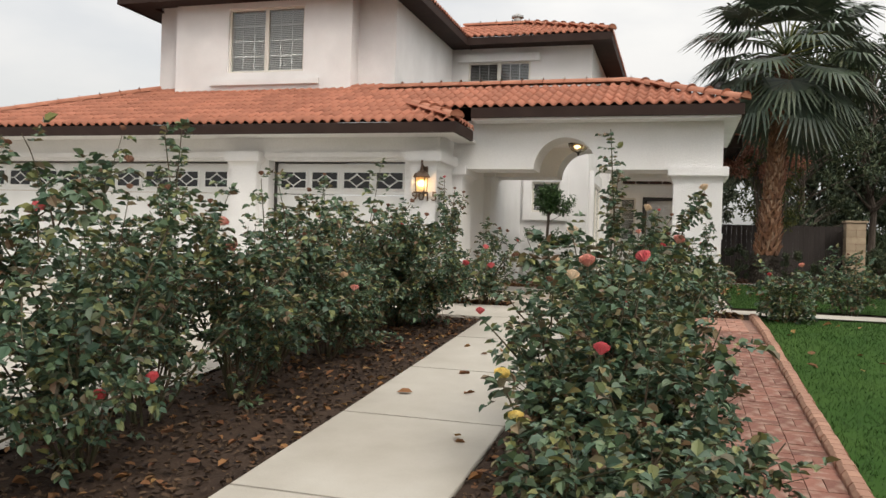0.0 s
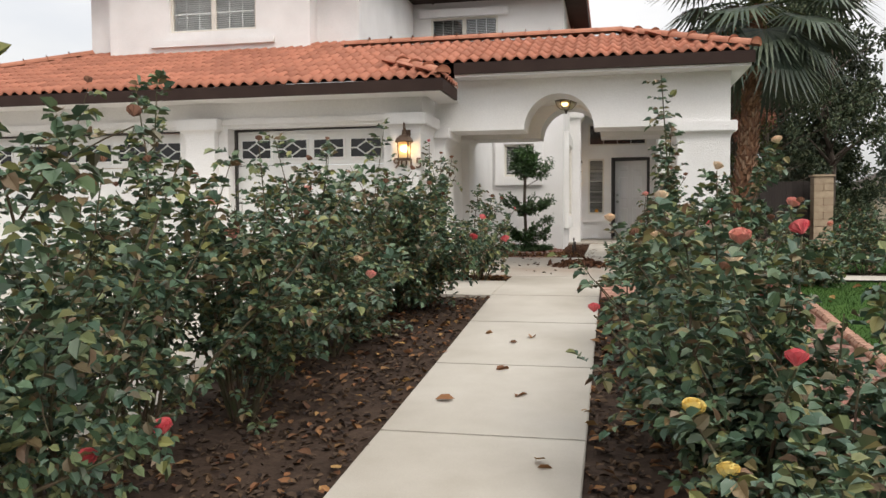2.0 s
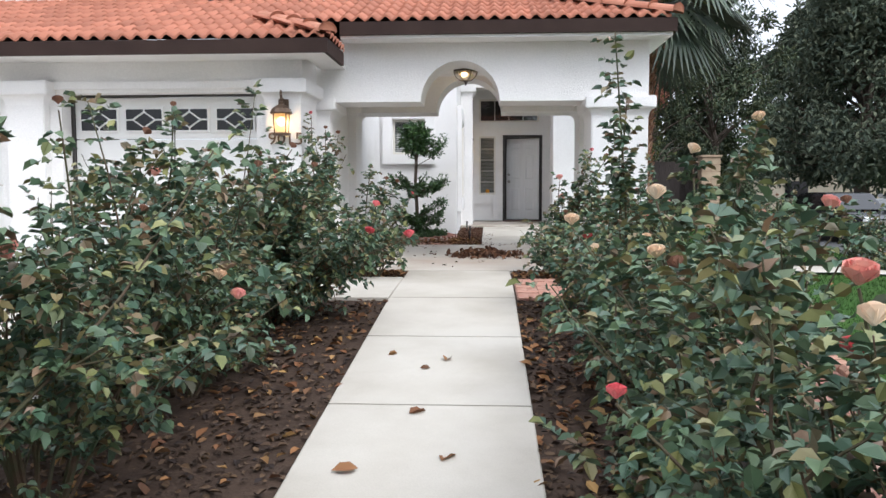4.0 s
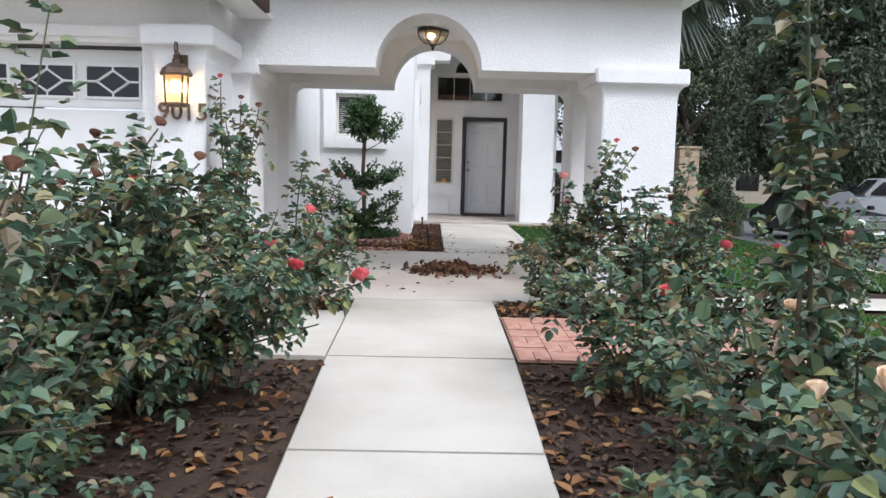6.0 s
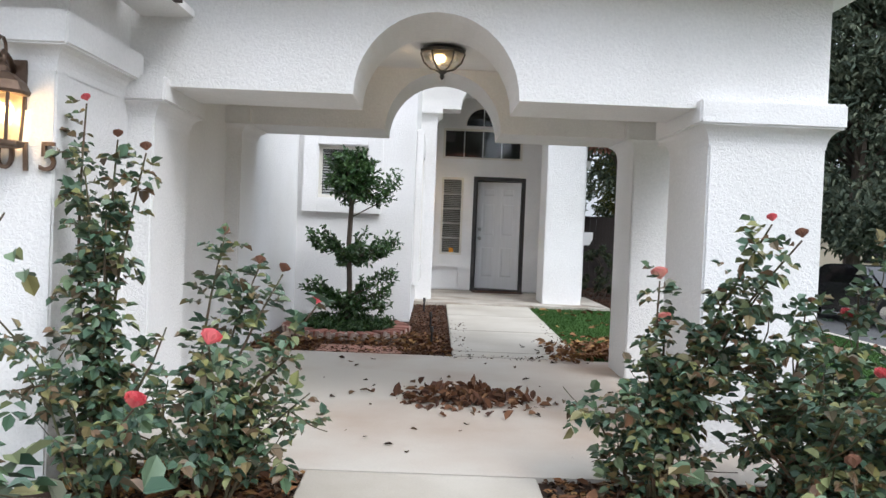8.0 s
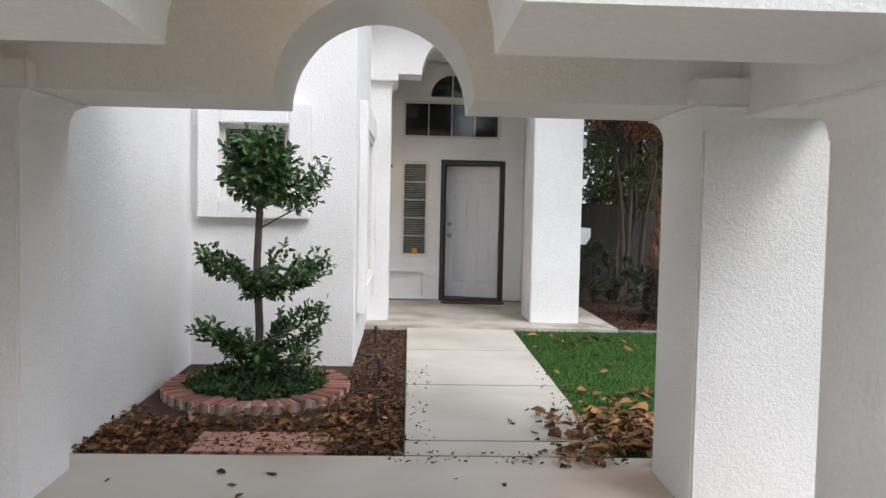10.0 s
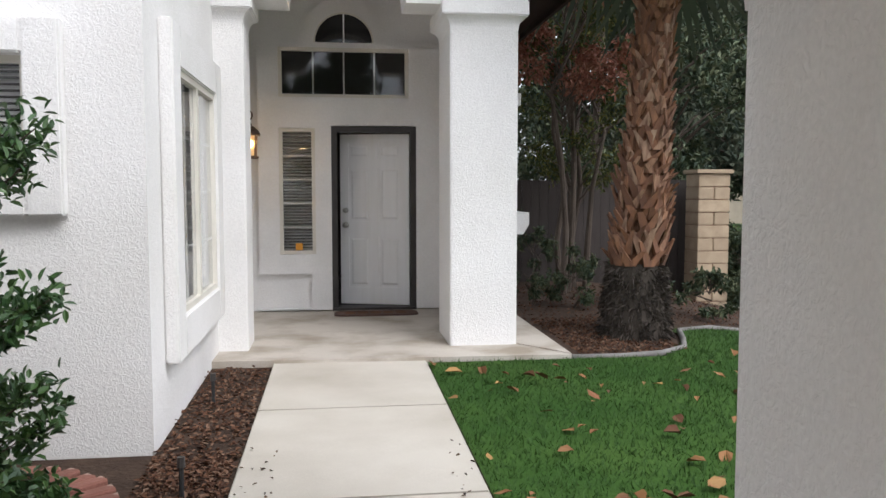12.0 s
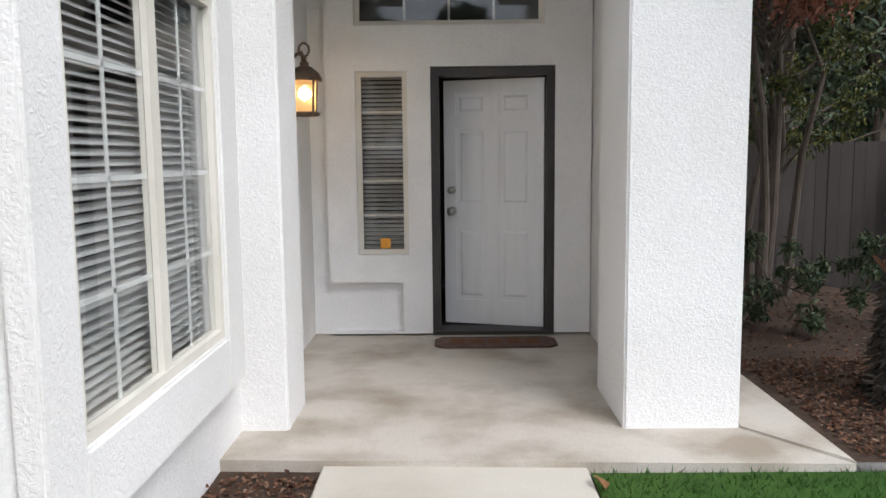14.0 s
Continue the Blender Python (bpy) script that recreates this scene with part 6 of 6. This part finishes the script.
scatter("fallen_leaves", DARK_LEAF, ((-3.0, 0.3, 11.6, 14.8, 0.032), (-2.6, 0.2, 11.8, 14.6, 0.032), (-0.7, -0.17, 14.6, 16.0, 0.032)), 70, 0.06, "scattered dark leaves on the concrete", "leaves", 0.01)
scatter("fallen_leaves", DEAD_LEAF, ((1.0, 4.5, 4.0, 11.2, 0.03),), 60, 0.08, "tan fallen leaves on the front lawn", "leaves", 0.03)
scatter("fallen_leaves", DEAD_LEAF, ((-2.05, -1.2, 3.5, 8.0, 0.032),), 9, 0.09, "orange fallen leaves on the front path", "leaves", 0.012)
scatter("fallen_leaves", DEAD_LEAF, ((-3.3, -2.25, 11.03, 11.48, 0), (-1.0, 0.7, 11.0, 11.48, 0)), 420, 0.075, "tan and orange leaves in the porch beds", "leaves", 0.04)
scatter("fallen_leaves", DEAD_LEAF, ((-0.25, 0.25, 14.97, 15.9, 0.045), (-0.15, 0.35, 15.0, 15.5, 0.05), (-0.5, -0.1, 14.75, 15.2, 0.035)), 330, 0.055, "drift of brown leaves at the lawn corner", "leaves", 0.04, 0.35)
scatter("fallen_leaves", DARK_LEAF, ((-1.42, -1.2, 14.95, 17.5, 0.032), (-1.5, -0.5, 14.8, 15.0, 0.032), (-0.32, -0.17, 15.0, 17.5, 0.032)), 220, 0.022, "dark crumbled leaf litter along the path edge", "leaves", 0.01)
scatter("fallen_leaves", DEAD_LEAF, ((-3.4, -2.0, 15.4, 15.95, 0), (-3.4, -2.7, 15.0, 15.6, 0), (-2.0, -1.5, 15.2, 16.3, 0)), 520, 0.058, "drift of tan leaves before the brick ring", "leaves", 0.05, 0.35)
PILE_LEAF = mat("pile_leaf", (0.13, 0.06, 0.03), 0.8, island=((0.055, 0.028, 0.02), (0.11, 0.05, 0.03), (0.19, 0.09, 0.045), (0.08, 0.04, 0.026), (0.26, 0.14, 0.07)), spec=0.25)
pile = Shape()
for _ in range(380):
    x, y = random.gauss(-1.32, 0.22), random.gauss(13.15, 0.16)
    h = 0.09 * math.exp(-((x + 1.35) / 0.3) ** 2 - ((y - 13.15) / 0.25) ** 2)
    pile.leaf((x, y, ground_z(x, y) + 0.036 + h * random.random()), rnd_dir(), random.uniform(0.05, 0.11), random.uniform(0.03, 0.06), 0.3, 0.2)
tagged(pile.ob("leaf_pile", PILE_LEAF), "heap of brown fallen leaves on the porch slab", "leaf pile", kind="stuff")

ring_b = thing("brick_ring", TX, TY, 0.66, "low curved ring of red bricks round the topiary", "brick edging")
RING_BRICK = mat("brick_weathered", (0.27, 0.115, 0.085), 0.9, var=(0.55, 0.45, 0.38), scale=5, bump=0.5, bump_scale=60, objrand=0.25, fine=0.2, soft_lo=0.52, soft_hi=0.62)
bm_ring = Shape().prism([(-0.039, 0.0), (0.039, 0.0), (0.039, 0.078), (0.030, 0.088), (-0.030, 0.088), (-0.039, 0.078)], "y", -0.10, 0.10).mesh("brick", RING_BRICK)
PALE_MORTAR = mat("mortar_pale", (0.50, 0.43, 0.37), 0.95, var=(0.30, 0.22, 0.18), scale=9, bump=0.6, bump_scale=70, fine=0.2)
zj = ground_z(TX, TY)
Shape().lathe([(0.53, zj - 0.06), (0.53, zj + 0.048), (0.70, zj + 0.044), (0.712, zj - 0.06)], TX, TY, 48).ob("mortar_joint", PALE_MORTAR, ring_b, "pale mortar between the bricks")
for k in range(36):
    a = 2 * math.pi * k / 36
    px, py = TX + 0.62 * math.cos(a), TY + 0.62 * math.sin(a)
    o = new("brick", bm_ring)
    o.parent = ring_b
    o.matrix_parent_inverse = ring_b.matrix_basis.inverted()
    o.matrix_basis = pose(px, py, ground_z(px, py) - 0.02 + random.uniform(-0.006, 0.01), random.uniform(-3, 3), random.uniform(-3, 3), math.degrees(a) + 90 + random.uniform(-4, 4))

walk_b = new("pavement_brick_walk")
setting(walk_b, "worn red brick walk in basket weave", "brick walk")
sheet("mortar_bed", MORTAR, -1.03, 0.92, 9.70, 10.95, 0.012).parent = walk_b
sheet("mortar_bed", MORTAR, 0.10, 0.92, -4.0, 9.70, 0.012).parent = walk_b
sheet("mortar_bed", MORTAR, -2.7, -1.88, 15.0, 15.45, 0.012).parent = walk_b
BRICK_WORN = mat("brick_soiled", (0.22, 0.095, 0.068), 0.9, var=(0.38, 0.26, 0.20), scale=7, bump=0.5, bump_scale=60, objrand=0.3, fine=0.25, soft_lo=0.5, soft_hi=0.7)
bm_worn = Shape().box(-0.0985, 0.0985, -0.0475, 0.0475, -0.03, -0.006).mesh("brick", BRICK_WORN)
bm_brick = Shape().box(-0.0985, 0.0985, -0.0475, 0.0475, -0.03, -0.006).mesh("brick", BRICK)
count = 0
rest = Shape()
cells = [(x, y) for (x0, x1, y0, y1) in ((-1.02, 0.93, 9.71, 10.95), (0.30, 0.90, 2.0, 9.7), (-2.68, -1.9, 15.02, 15.44)) for x in np.arange(x0 + 0.1, x1 - 0.05, 0.202) for y in np.arange(y0 + 0.1, y1 - 0.05, 0.202)]
for i, (x, y) in enumerate(cells):
    turn = (round(x / 0.202) + round(y / 0.202)) % 2
    for sgn in (-1, 1):
        px, py = (x, y + sgn * 0.05) if turn else (x + sgn * 0.05, y)
        z = ground_z(px, py) + 0.03 + random.uniform(-0.003, 0.003)
        slope = math.degrees(math.atan((ground_z(px, py + 0.1) - ground_z(px, py - 0.1)) / 0.2))
        o = new("brick", bm_worn if px > 0.3 and py < 9.7 else bm_brick)
        o.parent = walk_b
        o.matrix_basis = pose(px, py, z, slope, 0, 0) @ pose(0, 0, 0, 0, 0, (0 if turn else 90) + random.uniform(-1, 1))
edge_b = new("trim_brick_edging")
setting(edge_b, "scalloped tan brick edging along the lawn", "edging")
bm_edge = Shape().prism([(-0.05, -0.05), (0.05, -0.05), (0.05, 0.03), (0.03, 0.055), (-0.03, 0.055), (-0.05, 0.03)], "y", -0.045, 0.045).mesh("brick", BRICK_EDGE)
for i in range(90):
    y = 2.5 + i * 0.097
    o = new("brick", bm_edge)
    o.parent = edge_b
    o.matrix_basis = pose(0.955 + random.uniform(-0.006, 0.006), y, ground_z(0.955, y) + 0.02, 4, 0, random.uniform(-4, 4))

# ---- small fixtures ----
for (x, y) in ((-1.62, 16.9), (-1.72, 18.55), (-1.60, 15.6)):
    z = ground_z(x, y)
    e = thing("garden_stake", x, y, z, "small dark sprinkler stake in the mulched bed", "sprinkler", "sprinkler stakes")
    Shape().tube([(x, y, z - 0.02), (x, y, z + 0.16)], [0.012, 0.012], 8).ob("stem", RUBBER, e)
    Shape().tube([(x, y, z + 0.16), (x, y, z + 0.21)], [0.02, 0.018], 10).ob("nozzle", JAMB, e)
e = thing("wall_vent", -3.46, 17.25, 0.82, "small white hooded vent low on the wall", "vent")
Shape().prism([(-3.48, 0.80), (-3.38, 0.80), (-3.40, 0.84), (-3.48, 0.93)], "y", 17.18, 17.32).ob("hood", WHITE, e, bevel=0.006)
